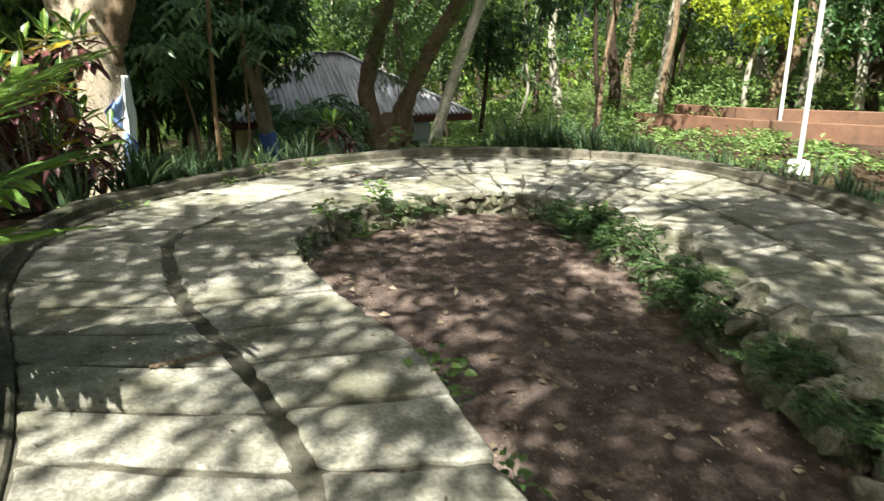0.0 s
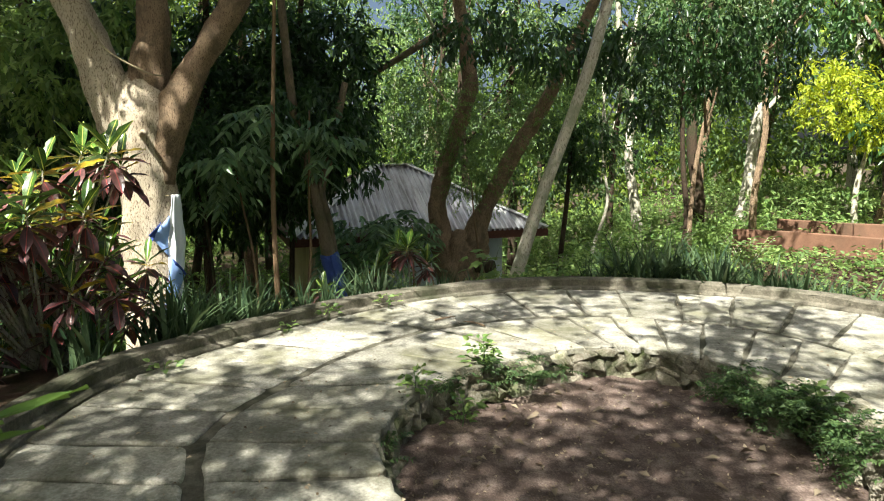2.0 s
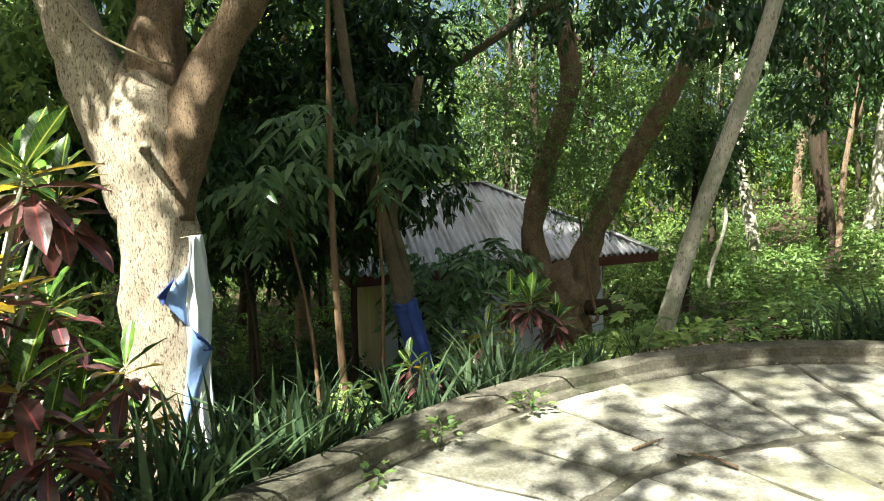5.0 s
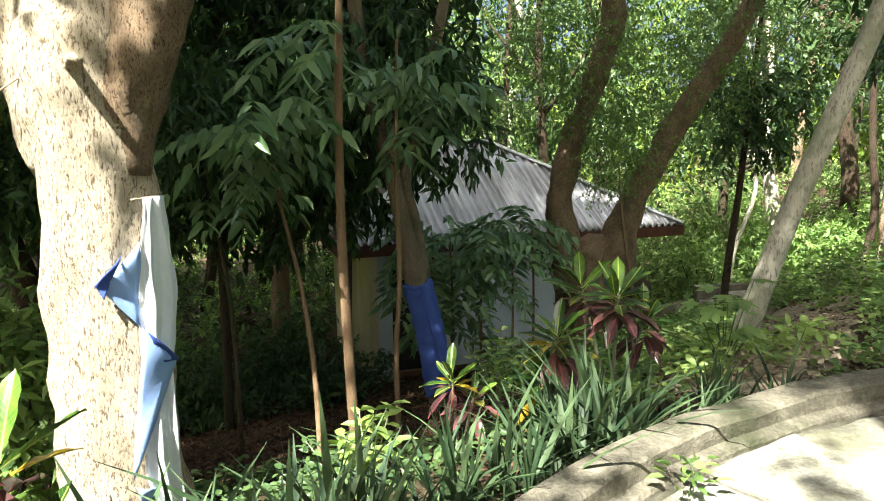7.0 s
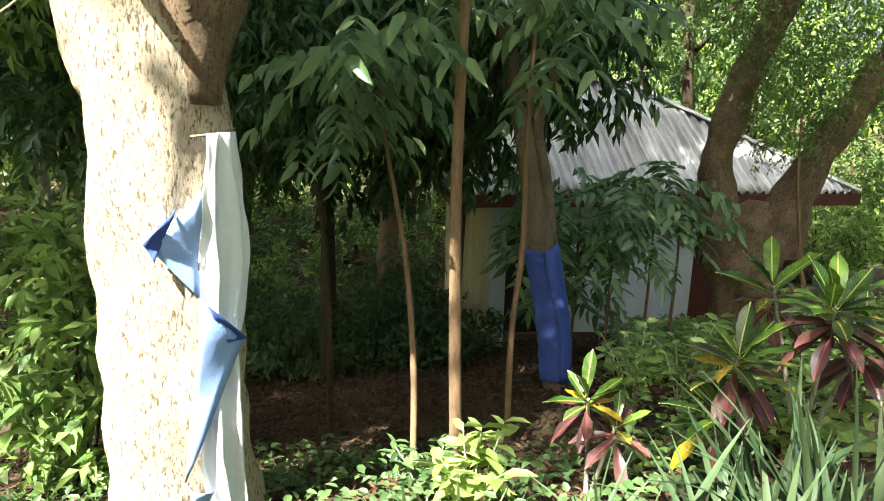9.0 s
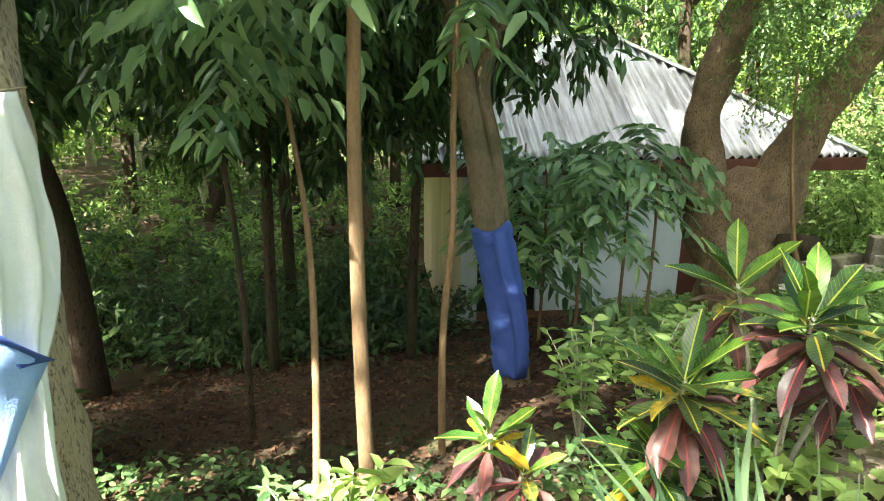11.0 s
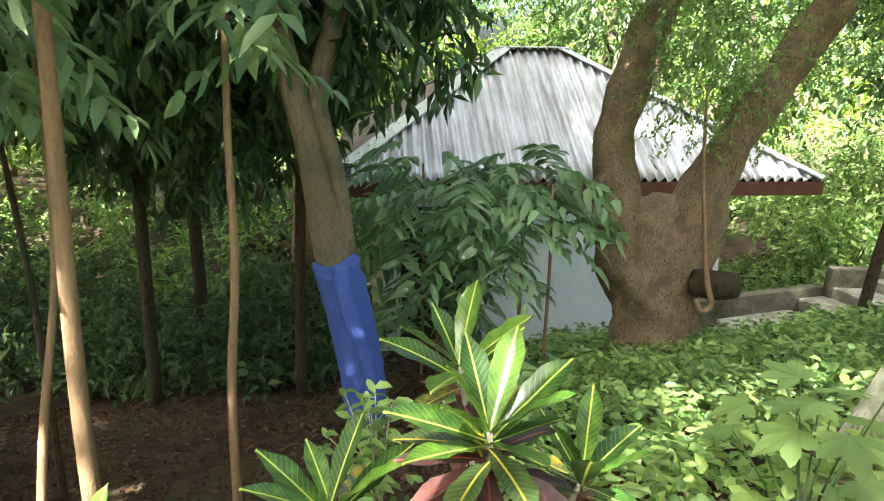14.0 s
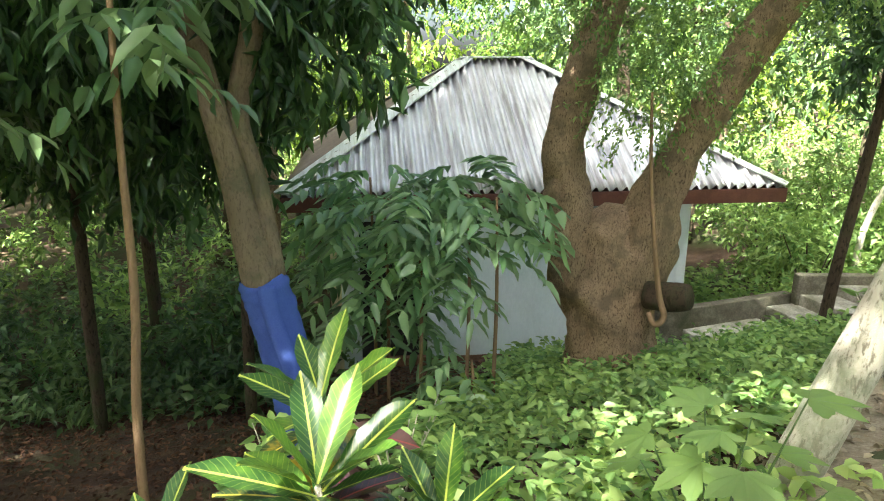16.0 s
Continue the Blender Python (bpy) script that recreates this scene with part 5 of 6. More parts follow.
def leaf_mesh(name, L, W, bend, mat, wide=0.5):
    """A lance-shaped leaf along +Y with a folded midrib and a bend."""
    v, f = [], []
    n = 8
    for i in range(n + 1):
        q = i / n
        w = W * 0.5 * (math.sin(math.pi * min(1, q * 0.93 + 0.05)) ** 0.8) * (0.6 + 0.8 * (q if q < wide else 1 - (q - wide) * 0.7))
        if q < 0.06:
            w = 0.004
        if i == n:
            w = 0.001
        y, z = L * q, -bend * L * q * q
        rip = 0.006 * math.sin(q * 17)
        v += [(-w, y, z + w * 0.35 + rip), (-w * 0.5, y, z + w * 0.22), (0, y, z), (w * 0.5, y, z + w * 0.22), (w, y, z + w * 0.35 - rip)]
        if i:
            o = (i - 1) * 5
            for k in range(4):
                f.append((o + k, o + k + 1, o + k + 6, o + k + 5))
    me = bpy.data.meshes.new(name)
    me.from_pydata(v, [], f)
    me.materials.append(mat)
    me.polygons.foreach_set("use_smooth", [True] * len(me.polygons))
    return me


CROTON_MESH = {k: [leaf_mesh("leaf", 0.34, 0.092, b, m, 0.66) for b in (0.08, 0.2, 0.36)] for k, m in (("green", CROTON_GREEN), ("red", CROTON_RED), ("gold", CROTON_GOLD))}


def put_leaf(me, parent, at, yaw, pitch, scale, roll=0.0):
    o = new("leaf", me)
    o.parent = parent
    m = Matrix.Translation(at) @ Matrix.Rotation(yaw, 4, "Z") @ Matrix.Rotation(pitch, 4, "X") @ Matrix.Rotation(roll, 4, "Y") @ Matrix.Scale(scale, 4)
    o.matrix_local = m
    return o


def croton(rosettes, label, seed, foot=None):
    """A croton bush; each rosette is x, y, z, scale, mix of (green, gold, red) leaves."""
    rng = np.random.default_rng(seed)
    fx, fy = foot if foot else rosettes[0][:2]
    c = tagged(empty("croton_plant"), label, "croton")
    fz = hz(fx, fy)
    for x, y, z, sc, mix in rosettes:
        tube("stem", [(fx, fy, fz - 0.08, 0.016), ((fx + x) / 2, (fy + y) / 2, (fz + z) / 2, 0.013), (x, y, z + 0.02, 0.009)], BARK_GREY, c, sides=6, per=4)
        tot = sum(mix)
        for k in range(tot):
            kind = "green" if k < mix[0] else ("gold" if k < mix[0] + mix[1] else "red")
            q = k / tot
            pitch = radians(62 - 98 * q ** 0.7 + rng.normal(0, 9))
            me = CROTON_MESH[kind][0 if q < 0.3 else (1 if q < 0.65 else 2)]
            put_leaf(me, c, (x + rng.normal(0, 0.008), y + rng.normal(0, 0.008), z + 0.03 - 0.2 * q * sc), k * 2.4 + rng.normal(0, 0.2), pitch, sc * rng.uniform(0.8, 1.15), rng.normal(0, 0.2))
    return c


croton([(-1.73, 11.71, 0.46, 0.86, (12, 6, 17)), (-1.98, 12.15, 0.42, 0.9, (9, 1, 8)), (-1.5, 12.0, 0.2, 0.9, (8, 3, 12))], "croton shrub with glossy green yellow-ribbed and dark red leaves", 501, (-1.75, 11.95))
croton([(-2.17, 11.57, 0.17, 0.9, (8, 9, 12)), (-2.25, 11.5, -0.12, 0.85, (13, 3, 2))], "low croton with yellow-edged and purple-red leaves", 502, (-2.2, 11.6))
croton([(-2.91, 11.32, -0.1, 0.7, (7, 4, 9)), (-2.75, 11.25, -0.2, 0.65, (3, 2, 9))], "small croton with faded purple and cream leaves", 503, (-2.88, 11.35))
rngc = np.random.default_rng(9)
big = []
for k in range(74):
    a = rngc.uniform(0, 6.28)
    rr = rngc.uniform(0.1, 1.0) ** 0.7
    zz = rngc.uniform(0.1, 1.85)
    big.append((-4.35 + rr * math.cos(a) * 0.95, 7.5 + rr * math.sin(a) * 1.2, zz, rngc.uniform(0.8, 1.0), (5, 5, 7) if zz > 1.0 else (4, 2, 9)))
croton(big, "tall croton bush with red, gold and green leaves beside the kerb", 504, (-4.2, 7.45))

# ---- palm at the near kerb ----


LEAFLET = leaf_mesh("leaflet", 0.50, 0.044, 0.12, LEAF_PALM, 0.3)


def build_palm():
    p = tagged(empty("palm"), "young palm with arching green feather fronds beside the kerb", "palm")
    bx, by = -2.55, 2.95
    bz = hz(bx, by)
    tube("trunk", [(bx, by, bz - 0.1, 0.10), (bx, by, bz + 0.35, 0.08), (bx, by, bz + 0.6, 0.05)], BARK_DARK, p, sides=10)
    rng = np.random.default_rng(31)
    for yaw, L, rise, up, fall in ((-4, 1.75, 1.05, 1.2, 0.2), (2, 1.5, 0.62, 1.4, 0.4), (-8, 1.45, 0.36, 1.4, 0.4), (200, 1.5, 1.1, 1.9, 1.35), (110, 1.9, 1.4, 1.9, 1.35), (165, 2.0, 1.3, 1.9, 1.35), (230, 2.0, 1.4, 1.9, 1.35), (300, 1.5, 1.3, 1.9, 1.35)):
        a = radians(yaw)
        d = np.array([math.cos(a), math.sin(a), 0])
        pts = []
        for k in range(9):
            q = k / 8
            pts.append(np.array([bx, by, bz + 0.5]) + d * L * q + np.array([0, 0, rise * (up * q - fall * q * q)]))
        path = np.array([(*pp, 0.013 * (1 - 0.8 * k / 8)) for k, pp in enumerate(pts)])
        v, f = tube_data(path, 6, 0)
        fr = raw("frond", v, f, LEAF_PALM, p)
        side = np.array([-d[1], d[0], 0])
        P, D = [], []
        fine = spline(pts, 6)
        for k in range(8, len(fine)):
            for sg in (-1, 1):
                P.append(fine[k])
                D.append(side * sg * 0.8 + (fine[k] - fine[k - 1]) / np.linalg.norm(fine[k] - fine[k - 1]) * 1.0 + np.array([0, 0, 0.04 + 0.14 * sg]) + rng.normal(0, 0.05, 3))
        if -20 < yaw < 30:
            for p0, d0 in zip(P, D):
                d1 = Vector(d0).normalized()
                o = new("leaflet", LEAFLET)
                o.parent = fr
                o.matrix_local = Matrix.Translation(p0) @ d1.to_track_quat("Y", "Z").to_matrix().to_4x4() @ Matrix.Scale(rng.uniform(0.75, 1.1), 4)
        else:
            leaf_cloud("leaflet", P, D, 0.40, 0.026, LEAF_PALM, fr, "", 33, kind="stuff")


build_palm()

# ---- blade-leaved clumps along the kerb ----


def build_blades():
    rng = np.random.default_rng(41)

    def clump(n, seed):
        r = np.random.default_rng(seed)
        v, f = [], []
        for b in range(n):
            a, lean = r.uniform(0, 6.28), r.uniform(0.08, 0.85)
            L, W = r.uniform(0.30, 0.80), r.uniform(0.026, 0.046)
            o = Vector((r.normal(0, 0.06), r.normal(0, 0.06), -0.03))
            d = Vector((math.cos(a), math.sin(a), 0))
            s = Vector((-math.sin(a), math.cos(a), 0))
            base = len(v)
            for k in range(6):
                q = k / 5
                w = W * (0.7 + 0.6 * q if q < 0.5 else 1.0 - (q - 0.5) * 1.9) * 0.5
                c = o + d * (L * lean * q * (0.5 + 0.6 * q)) + Vector((0, 0, L * q * (1 - 0.35 * lean * q)))
                w = max(w, 0.001)
                v += [c - s * w + d * -w * 0.3, c, c + s * w + d * -w * 0.3]
                if k:
                    q0 = base + (k - 1) * 3
                    f += [(q0, q0 + 1, q0 + 4, q0 + 3), (q0 + 1, q0 + 2, q0 + 5, q0 + 4)]
        me = bpy.data.meshes.new("blade_plant")
        me.from_pydata(v, [], f)
        me.materials.append(LEAF_BLADE)
        me.polygons.foreach_set("use_smooth", [True] * len(me.polygons))
        return me
    kinds = [clump(14, 600 + k) for k in range(6)]
    i0, i1 = 6 * STEP, 16 * STEP
    for k in range(330):
        i = int(rng.uniform(i0, i1))
        off = 0.42 + abs(rng.normal(0, 0.32))
        p = outer_c[i] + nn[i] * off
        x, y = p
        if math.hypot(x + 5.25, y - 10.8) < 0.6 or math.hypot(x + 2.3, y - 9.0) < 0.55 or math.hypot(x + 4.2, y - 7.45) < 0.5 or (-3.4 < x < 0.7 and y > 11.3) or (-3.4 < x < -1.2 and y > 10.8) or (x < -3.3 and y < 8.3 and k % 4):
            continue
        o = new("blade_plant", kinds[k % 6])
        o.matrix_world = pose(x, y, max(hz(x, y), -0.45), 0, 0, rng.uniform(0, 360)) @ Matrix.Scale(rng.uniform(0.75, 1.25) * (0.62 if -1.8 < x < 1.2 else 1.0), 4)
        tagged(o, "clump of grey-green sword-shaped leaves along the kerb", "snake plant", "blade plants along the kerb")


build_blades()

# ---- ground cover, litter, shrubs ----


def scatter(name, n, region, L, W, mat, label, cat, seed, lo=0.02, hi=0.25, up=0.2, clumpy=True, avoid=None):
    """Leaves spread over the ground in a region (x0, x1, y0, y1), in clumps."""
    rng = np.random.default_rng(seed)
    x0, x1, y0, y1 = region
    if clumpy:
        k = n // 14
        cx, cy = rng.uniform(x0, x1, k), rng.uniform(y0, y1, k)
        x, y = np.repeat(cx, 14) + rng.normal(0, 0.11, k * 14), np.repeat(cy, 14) + rng.normal(0, 0.11, k * 14)
        hh = np.repeat(rng.uniform(0.3, 1.0, k), 14)
    else:
        x, y = rng.uniform(x0, x1, n), rng.uniform(y0, y1, n)
        hh = np.ones(n)
    keep = ~inside(x, y, np.vstack([outer_c + nn * 0.32, [(5.8, -6), (1.0, -6)]]))
    if avoid is not None:
        keep &= ~avoid(x, y)
    x, y, hh = x[keep], y[keep], hh[keep]
    z = height(x, y) + lo + (hi - lo) * hh * rng.uniform(0, 1, len(x)) ** 0.7
    d = rng.normal(0, 1, (len(x), 3)) * [1, 1, 0.25] + [0, 0, up]
    o = leaf_cloud(name, np.stack([x, y, z], 1), d, L, W, mat, None, "", seed, fine=L < 0.13)
    tagged(o, label, cat, kind="stuff")


def in_hut(x, y):
    dx, dy = x - HUT.x, y - HUT.y
    s, p = dx * HU.x + dy * HU.y, dx * HN.x + dy * HN.y
    return off_path(x, y) | ((s > -4.2) & (s < 1.5) & (p < 0.25) & (p > -6.2)) | ((x > -1.1) & (x < 2.2) & (y > 18.6 + 0.4 * x) & (y < 21.0 + 0.4 * x))


scatter("herb_cover", 10500, (-2.6, 2.6, 11.6, 18.5), 0.085, 0.05, LEAF_LIGHT, "low bright green herbs covering the slope", "herbs", 701, hi=0.38, avoid=in_hut)
scatter("herb_cover", 11000, (-3.0, 1.5, 14.2, 19.2), 0.10, 0.055, LEAF_LIGHT, "low green herbs before the hut", "herbs", 702, hi=0.32, avoid=in_hut)
scatter("herb_cover", 700, (-1.9, 0.2, 11.8, 14.2), 0.12, 0.075, LEAF_LIME, "loose broad-leaved herbs along the path", "herbs", 707, hi=0.28)
scatter("leaf_litter", 2600, (-2.0, 1.6, 11.6, 15.5), 0.07, 0.035, LEAF_TAN, "pale dry leaves over the trodden path", "leaf litter", 712, lo=0.034, hi=0.05, up=0.0, clumpy=False)
scatter("herb_cover", 2600, (-7.5, -2.4, 10.0, 12.6), 0.085, 0.05, LEAF_MID, "sparse green seedlings under the trees", "herbs", 703, hi=0.25)
scatter("herb_cover", 9000, (-14, -5.0, 15.5, 26), 0.16, 0.09, LEAF_MID, "sunlit green undergrowth beyond the bare slope", "herbs", 704, hi=0.7, avoid=in_hut)
scatter("herb_cover", 3500, (-0.9, 2.6, 21.4, 24.5), 0.15, 0.08, LEAF_LIGHT, "green herbs behind the low wall", "herbs", 708, hi=0.6, avoid=in_hut)
scatter("herb_cover", 13000, (0.7, 9, 19.6, 30), 0.16, 0.085, LEAF_LIGHT, "bright green herbs on the bank beside the hut", "herbs", 705, hi=0.7, avoid=in_hut)
scatter("herb_cover", 4600, (1.0, 8, 11.8, 19.0), 0.12, 0.065, LEAF_LIGHT, "green herbs between the kerb and the planter", "herbs", 706, hi=0.3)
scatter("leaf_litter", 26000, (-9, 2.5, 10.2, 19), 0.065, 0.032, LEAF_DEAD, "brown fallen leaves on the forest floor", "leaf litter", 710, lo=0.012, hi=0.035, up=0.0, clumpy=False, avoid=in_hut)
scatter("leaf_litter", 4000, (1, 9, 10, 19), 0.08, 0.04, LEAF_DEAD, "brown fallen leaves on the forest floor", "leaf litter", 711, lo=0.012, hi=0.035, up=0.0, clumpy=False)


def shrub(x, y, h, r, mat, n, L, label, seed, cat="shrub", ratio=0.42):
    t = tagged(empty("shrub"), label, cat)
    rng = np.random.default_rng(seed)
    z = hz(x, y)
    P, D = [], []
    for k in range(max(3, n // 14)):
        a, q = rng.uniform(0, 6.28), rng.uniform(0.3, 1)
        tip = (x + r * q * math.cos(a), y + r * q * math.sin(a), z + h * rng.uniform(0.65, 1.0))
        tube("stem", [(x, y, z - 0.05, 0.009), ((x + tip[0]) / 2, (y + tip[1]) / 2, z + h * 0.5, 0.006), (*tip, 0.003)], BARK_GREY, t, sides=5, per=3)
        for j in range(14):
            s = 1 - 0.65 * j / 14
            P.append((x + (tip[0] - x) * s, y + (tip[1] - y) * s, z + (tip[2] - z) * s))
            an = j * 2.4
            D.append((math.cos(an), math.sin(an), 0.25 - 0.3 * j / 14))
    leaf_cloud("leaves", P, D, L, L * ratio, mat, t, "", seed, fine=True)
    return t


shrub(-3.45, 10.95, 0.55, 0.24, LEAF_LIME, 84, 0.16, "bright yellow-green leafy shrub beside the kerb", 721)
shrub(-3.85, 11.3, 0.5, 0.25, LEAF_MID, 80, 0.12, "small green shrub under the trees", 722)
shrub(-2.75, 13.0, 0.95, 0.35, LEAF_LIGHT, 150, 0.12, "leafy green shrub beside the blue-wrapped trunk", 723)
shrub(-2.4, 13.6, 0.8, 0.3, LEAF_LIGHT, 110, 0.12, "leafy green shrub beside the blue-wrapped trunk", 724)
bush(-7.1, 11.7, 2.4, 0.65, LEAF_LIGHT, 260, 0.2, "tall light green bush behind the croton", 725)
shrub(-6.8, 8.6, 1.9, 0.6, LEAF_MID, 150, 0.2, "green leafy shrub behind the croton", 726)
shrub(-4.6, 8.9, 0.75, 0.3, LEAF_LIME, 70, 0.16, "yellow-green shrub at the foot of the tree", 727)
for k, (x, y, h) in enumerate(((2.2, 15.5, 0.9), (3.0, 16.8, 1.0), (1.3, 15.0, 0.8), (4.0, 15.4, 0.8), (0.6, 16.2, 0.8), (2.0, 18.0, 0.9))):
    shrub(x, y, h, 0.5, LEAF_LIGHT, 170, 0.13, "light green leafy shrub on the slope", 730 + k)


def build_lobed():
    """A plant with broad lobed leaves."""
    rng = np.random.default_rng(51)
    m = LEAF_LIGHT
    v, f = [(0, 0, 0)], []
    n = 40
    for k in range(n + 1):
        a = radians(-150 + 300 * k / n)
        r = 0.055 + 0.095 * max(li * max(0.0, 1 - abs(a - ai) / 0.62) for ai, li in ((0, 1.0), (0.95, 0.85), (-0.95, 0.85), (1.9, 0.55), (-1.9, 0.55))) + 0.004 * math.sin(k * 2.6)
        v.append((r * math.sin(a), 0.03 + r * math.cos(a), -0.12 * r * r / 0.1))
        if k:
            f.append((0, k + 1, k))
    me = bpy.data.meshes.new("leaf")
    me.from_pydata(v, [], f)
    me.materials.append(m)
    p = tagged(empty("lobed_leaf_plant"), "plant with broad pale green lobed leaves", "plant")
    x, y = -0.72, 12.85
    z = hz(x, y)
    for k in range(13):
        a, r = k * 2.4, rng.uniform(0.05, 0.36)
        tip = (x + r * math.cos(a), y + r * math.sin(a), z + rng.uniform(0.35, 0.78))
        tube("stem", [(x, y, z - 0.05, 0.007), (x + r * 0.5 * math.cos(a), y + r * 0.5 * math.sin(a), (z + tip[2]) / 2, 0.005), (*tip, 0.003)], LEAF_MID, p, sides=5, per=3)
        put_leaf(me, p, tip, a - math.pi / 2, rng.normal(-0.15, 0.15), rng.uniform(0.85, 1.25), rng.normal(0, 0.12))


build_lobed()

# ---- steps and low walls beside the hut ----


def block_wall(name, a, b, z0, z1, th, mat, label, cat="wall"):
    a, b = Vector(a), Vector(b)
    d = b - a
    m = (a + b) / 2
    o = box(name, (d.length, th, z1 - z0), (m.x, m.y, (z0 + z1) / 2), mat, None, "", 0.02, math.atan2(d.y, d.x))
    return tagged(o, label, cat, kind="structure")


block_wall("wall_low", (-1.25, 19.75), (0.55, 21.35), -2.9, -1.75, 0.16, KERB, "low weathered concrete retaining wall beside the steps")
block_wall("wall_high", (0.6, 21.2), (2.6, 21.9), -2.6, -1.42, 0.18, KERB, "weathered concrete retaining wall above the steps")


def build_steps():
    s = tagged(empty("garden_steps"), "short flight of worn concrete garden steps with a landing", "steps", kind="structure")
    ang = math.atan2(0.465, 0.885) + 0.15
    for k, (x, y, w, d, z) in enumerate(((-0.2, 20.15, 1.35, 0.75, -2.05), (0.68, 20.75, 0.5, 0.85, -1.88), (1.12, 20.95, 0.5, 0.85, -1.71), (1.7, 21.2, 0.8, 0.9, -1.56))):
        box("landing" if k == 0 else "step", (w, d, 0.5), (x, y, z - 0.25), CONCRETE, s, "", 0.02, ang)


build_steps()

# ---- planter and flagpoles ----
for a, b in (((4.9, 19.8), (6.1, 19.15)), ((6.1, 19.15), (7.4, 17.7)), ((7.4, 17.7), (11.5, 15.2))):
    block_wall("planter_wall", a, b, -0.9, 0.0, 0.2, BRICK, "low red-brown painted planter wall", "planter")
for a, b in (((6.3, 20.9), (7.6, 19.6)), ((7.6, 19.6), (13, 16.8))):
    block_wall("planter_wall", a, b, -0.9, 0.16, 0.2, BRICK, "upper red-brown painted planter wall", "planter")


def build_flagpole(x, y, r, base):
    p = tagged(empty("flagpole"), "tall white painted steel flagpole on a pale concrete foot", "flagpole", "flagpoles")
    z = hz(x, y)
    tube("pole", [(x, y, z, r), (x + 0.02, y, z + 3, r * 0.95), (x + 0.05, y, z + 8, r * 0.7)], WHITE, p, sides=14, rough=0)
    tube("foot", [(x, y, z - 0.2, base), (x, y, z + 0.02, base), (x, y, z + 0.18, base * 0.95), (x, y, z + 0.24, base * 0.8)], WHITE, p, "pale rounded concrete foot", sides=14, per=3, rough=0.03)


build_flagpole(6.3, 12.35, 0.04, 0.2)
build_flagpole(8.4, 18.65, 0.045, 0.16)

# ---- rubble border of the bed, ferns on it, slabs last ----


def stone_mesh(seed):
    rng = np.random.default_rng(seed)
    bm = bmesh.new()
    for _ in range(15):
        p = rng.uniform(-1, 1, 3)
        p = p / np.abs(p).max() ** 0.75
        bm.verts.new(Vector(p) * 0.5)
    bmesh.ops.convex_hull(bm, input=bm.verts)
    loose = [v for v in bm.verts if not v.link_faces]
    bmesh.ops.delete(bm, geom=loose, context="VERTS")
    bmesh.ops.bevel(bm, geom=bm.edges[:], offset=0.05, segments=1, affect="EDGES", clamp_overlap=True)
    me = bpy.data.meshes.new("stone")
    bm.to_mesh(me)
    bm.free()
    me.materials.append(STONE)
    return me


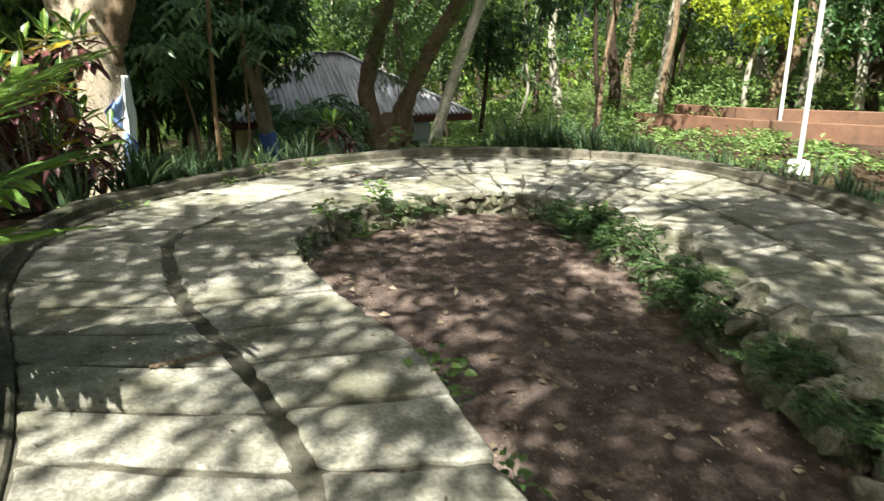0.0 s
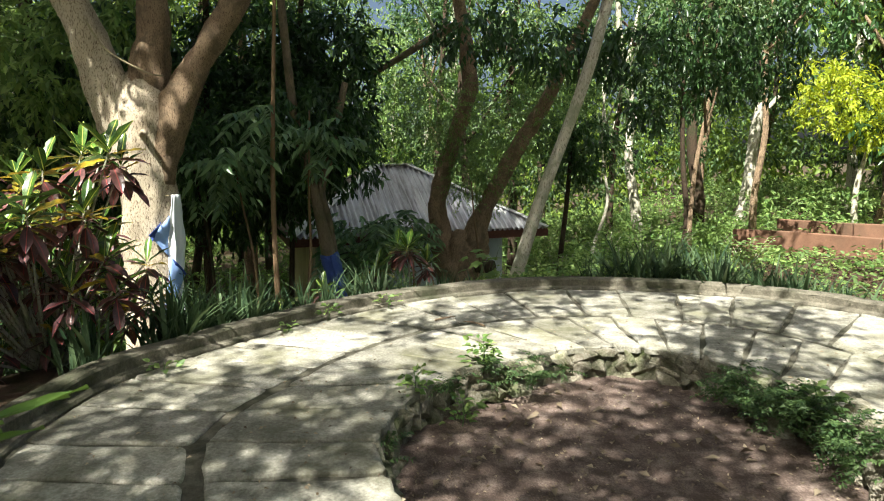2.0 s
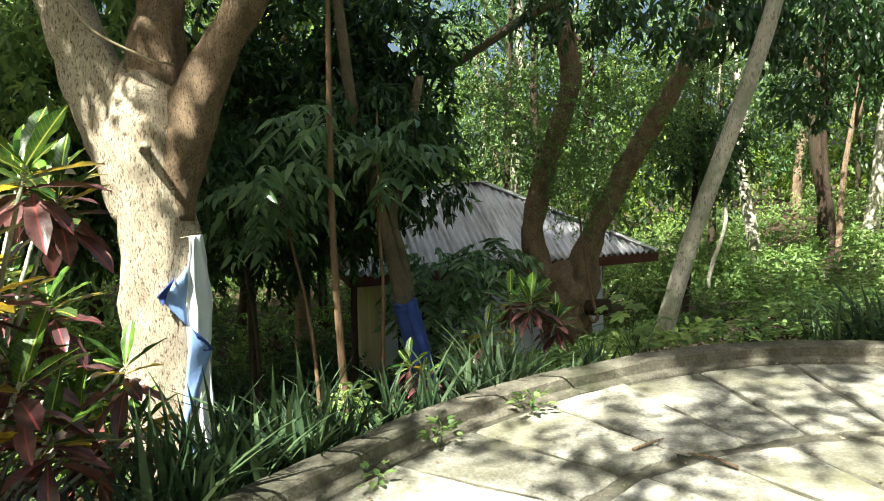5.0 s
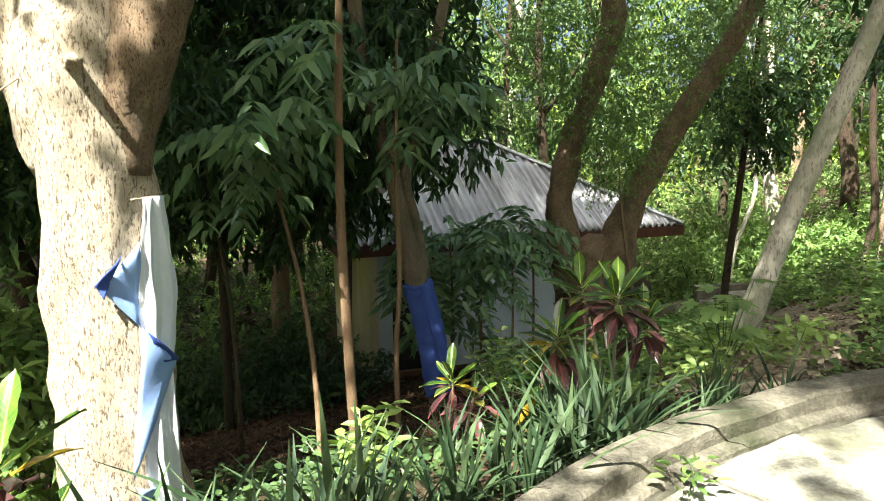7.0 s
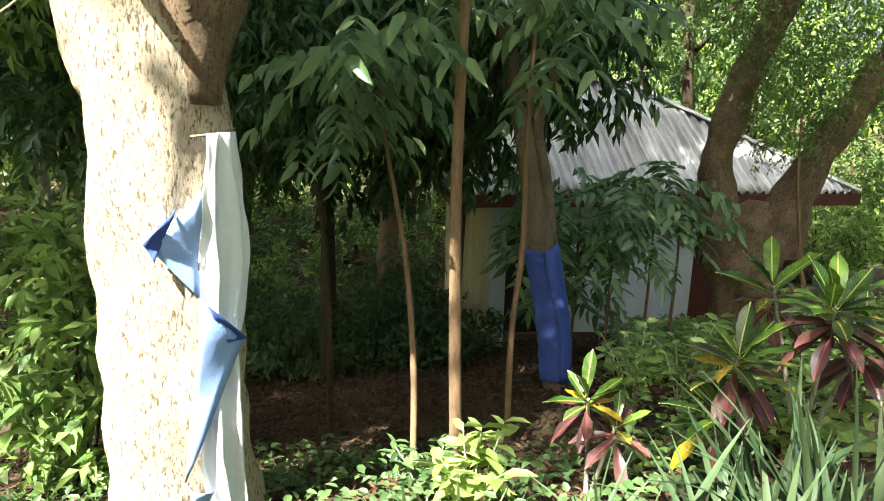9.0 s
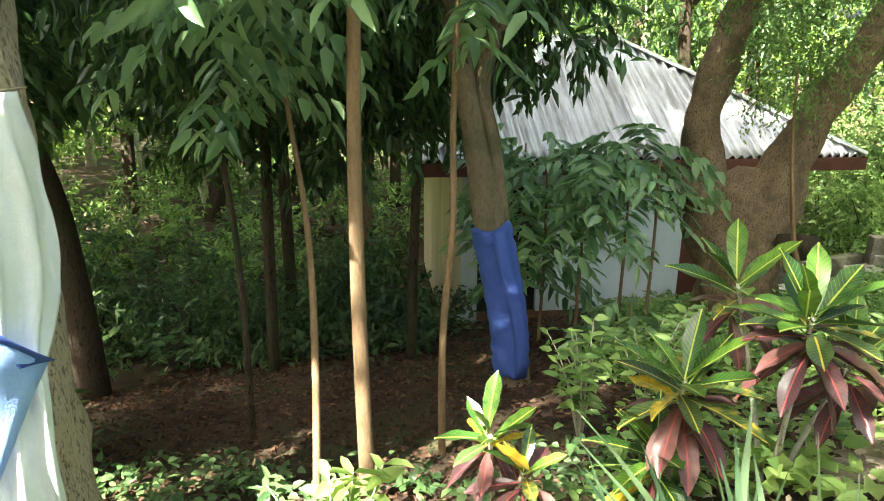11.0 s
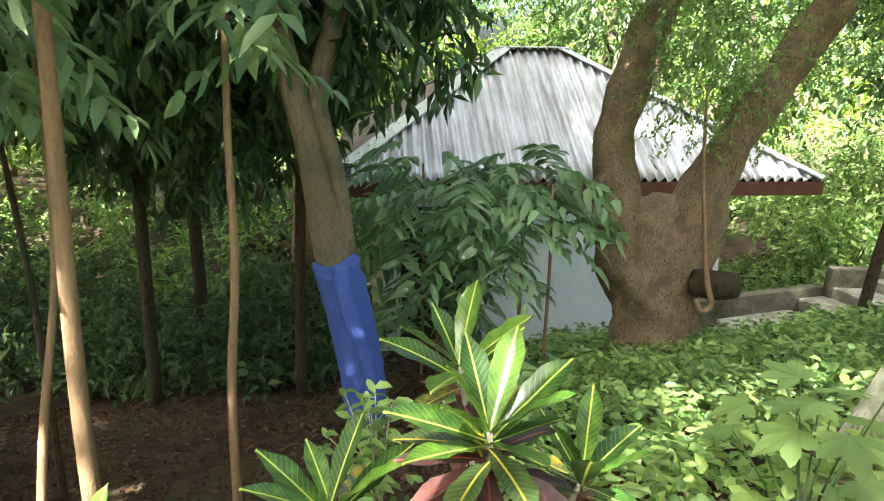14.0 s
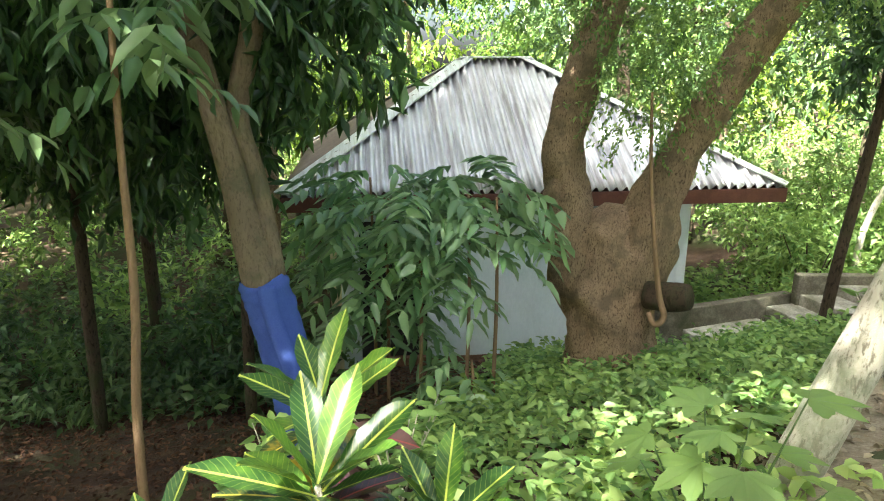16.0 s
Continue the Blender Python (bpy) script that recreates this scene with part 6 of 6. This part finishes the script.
def build_rubble():
    w = tagged(empty("rubble_border"), "rough mossy stone wall edging the sunken bed", "stone wall", kind="structure")
    rng = np.random.default_rng(88)
    kinds = [stone_mesh(900 + k) for k in range(9)]
    seg = np.linalg.norm(np.diff(inner_c, axis=0), axis=1)
    arc = np.concatenate([[0], np.cumsum(seg)])
    a0, a1 = arc[int(5.6 * STEP)], arc[19 * STEP]
    for row, (off, z, sz, hh) in enumerate(((0.0, -0.29, 0.24, 0.15), (0.015, -0.185, 0.19, 0.12), (0.025, -0.085, 0.17, 0.12), (0.14, -0.05, 0.22, 0.14))):
        s = a0
        while s < a1:
            step = sz * rng.uniform(0.5, 1.35)
            i = min(int(np.searchsorted(arc, s)), len(inner_c) - 1)
            right = max(0.0, min(1.0, (i / STEP - 13) / 2))
            if row == 3 and right < 0.3:
                s += step
                continue
            p = inner_c[i] - ni[i] * (-(off) + rng.normal(0, 0.03 + 0.04 * right)) + (-ni[i] * 0.2 * right * (3 - row) / 3)
            o = new("stone", kinds[int(rng.integers(9))])
            o.parent = w
            k = step * rng.uniform(1.0, 1.3) * (1 - 0.2 * right)
            t = math.degrees(math.atan2(-ni[i][0], ni[i][1]))
            wild = 10 + 30 * right
            o.matrix_local = pose(p[0], p[1], z + rng.normal(0, 0.012) + 0.05 * right * rng.uniform(0, 1), rng.normal(0, wild), rng.normal(0, wild) + 180 * int(rng.integers(2)), t + rng.normal(0, wild) + 180 * int(rng.integers(2))) @ Matrix.Diagonal((k * 1.05, (0.16 + 0.07 * right) * rng.uniform(0.7, 1.3), (hh + 0.05 * right) * rng.uniform(0.8, 1.6), 1))
            s += step
    # ferns rooted in the wall
    st, dr = [], []
    for k in range(150):
        i = int(rng.uniform(13.0 * STEP, 18.6 * STEP)) if k > 10 else int(rng.uniform(6 * STEP, 9.5 * STEP))
        c = np.array([*(inner_c[i] - ni[i] * rng.uniform(0.02, 0.34)), rng.uniform(-0.2, 0.04)])
        for j in range(7):
            a = rng.uniform(0, 6.28)
            st.append(c + rng.normal(0, 0.03, 3))
            dr.append((math.cos(a), math.sin(a), rng.uniform(-0.1, 0.8)))
    P, D = pinnate(np.array(st), np.array(dr), 0.15, 6, 87)
    tagged(leaf_cloud("wall_ferns", P, D, 0.042, 0.02, LEAF_MID, None, "", 89), "small green ferns rooted in the stone border", "ferns", kind="stuff")
    rng = np.random.default_rng(90)
    for k, (x, y, z, h, n) in enumerate(((-0.25, 7.62, -0.05, 0.3, 70), (-0.7, 6.9, -0.05, 0.2, 40), (0.78, 3.5, -0.3, 0.38, 60), (1.15, 2.6, -0.3, 0.3, 40), (2.1, 6.9, -0.05, 0.2, 40), (-0.35, 7.0, -0.3, 0.22, 40), (-1.57, 9.72, 0.02, 0.15, 26), (-2.1, 9.12, 0.02, 0.13, 22), (-2.86, 7.1, 0.0, 0.08, 12), (-2.33, 8.5, 0.0, 0.08, 10))):
        P, D = [], []
        for j in range(n):
            a = rng.uniform(0, 6.28)
            r = rng.uniform(0, 0.14)
            P.append((x + r * math.cos(a), y + r * math.sin(a), z + rng.uniform(0.03, h)))
            D.append((math.cos(a), math.sin(a), rng.uniform(-0.1, 0.5)))
        t = tagged(empty("weed"), "small light green weed growing at the edge of the bed" if k < 6 else "small green weed growing in the joint along the kerb", "weed", "weeds of the terrace")
        leaf_cloud("leaves", P, D, 0.075, 0.05, LEAF_LIGHT, t, "", 95 + k, fine=True)
        tube("stem", [(x, y, z - 0.05, 0.005), (x + 0.02, y, z + h * 0.5, 0.004), (x, y + 0.02, z + h, 0.002)], LEAF_MID, t, sides=5, per=3)


build_rubble()


def build_debris():
    rng = np.random.default_rng(17)
    n = 420
    x, y = rng.uniform(-0.6, 2.9, n), rng.uniform(0.5, 8.0, n)
    k = inside(x, y, inner_c - ni * 0.12)
    P = np.stack([x[k], y[k], -0.285 + 0.03 * np.sin(2.1 * x[k]) * np.sin(1.7 * y[k]) + 0.0 * x[k]], 1)
    D = rng.normal(0, 1, (len(P), 3)) * [1, 1, 0.12]
    tagged(leaf_cloud("fallen_leaves", P, D, 0.085, 0.042, LEAF_TAN, None, "", 18), "dry brown fallen leaves on the bed soil", "fallen leaves", kind="stuff")
    n = 3800
    x, y = rng.uniform(-0.7, 3.0, n), rng.uniform(0.5, 8.2, n)
    k = inside(x, y, inner_c - ni * 0.05)
    P = np.stack([x[k], y[k], -0.298 + 0.03 * np.sin(2.1 * x[k]) * np.sin(1.7 * y[k])], 1)
    D = rng.normal(0, 1, (len(P), 3)) * [1, 1, 0.3]
    tagged(leaf_cloud("soil_crumbs", P, D, 0.026, 0.016, LEAF_TAN, None, "", 28), "pale crumbs, chips and leaf scraps over the bed soil", "debris", kind="stuff")
    n = 700
    i = rng.integers(0, len(mid_c), n)
    q = rng.uniform(0, 1, (n, 1))
    p = np.where(q < 0.5, inner_c[i] + (mid_c[i] - inner_c[i]) * q * 2, mid_c[i] + (outer_c[i] - mid_c[i]) * (q - 0.5) * 2)
    P = np.column_stack([p, np.full(n, 0.012)])
    D = rng.normal(0, 1, (n, 3)) * [1, 1, 0.1]
    tagged(leaf_cloud("fallen_leaves", P, D, 0.035, 0.018, LEAF_TAN, None, "", 19), "small dry leaf scraps scattered over the slabs", "fallen leaves", kind="stuff")
    for k, (x, y, a, L) in enumerate(((-0.75, 3.35, 0.5, 0.42), (-0.35, 8.9, 2.4, 0.3), (-0.9, 9.1, 0.7, 0.28), (-0.2, 5.0, 1.2, 0.2))):
        t = tube("twig", [(x, y, 0.02, 0.012), (x + L * 0.5 * math.cos(a), y + L * 0.5 * math.sin(a), 0.028, 0.010), (x + L * math.cos(a + 0.1), y + L * math.sin(a + 0.1), 0.018, 0.006)], BARK_RED, sides=6, per=3)
        tagged(t, "dry brown fallen twig lying on the slabs", "twig")


build_debris()
build_slabs()
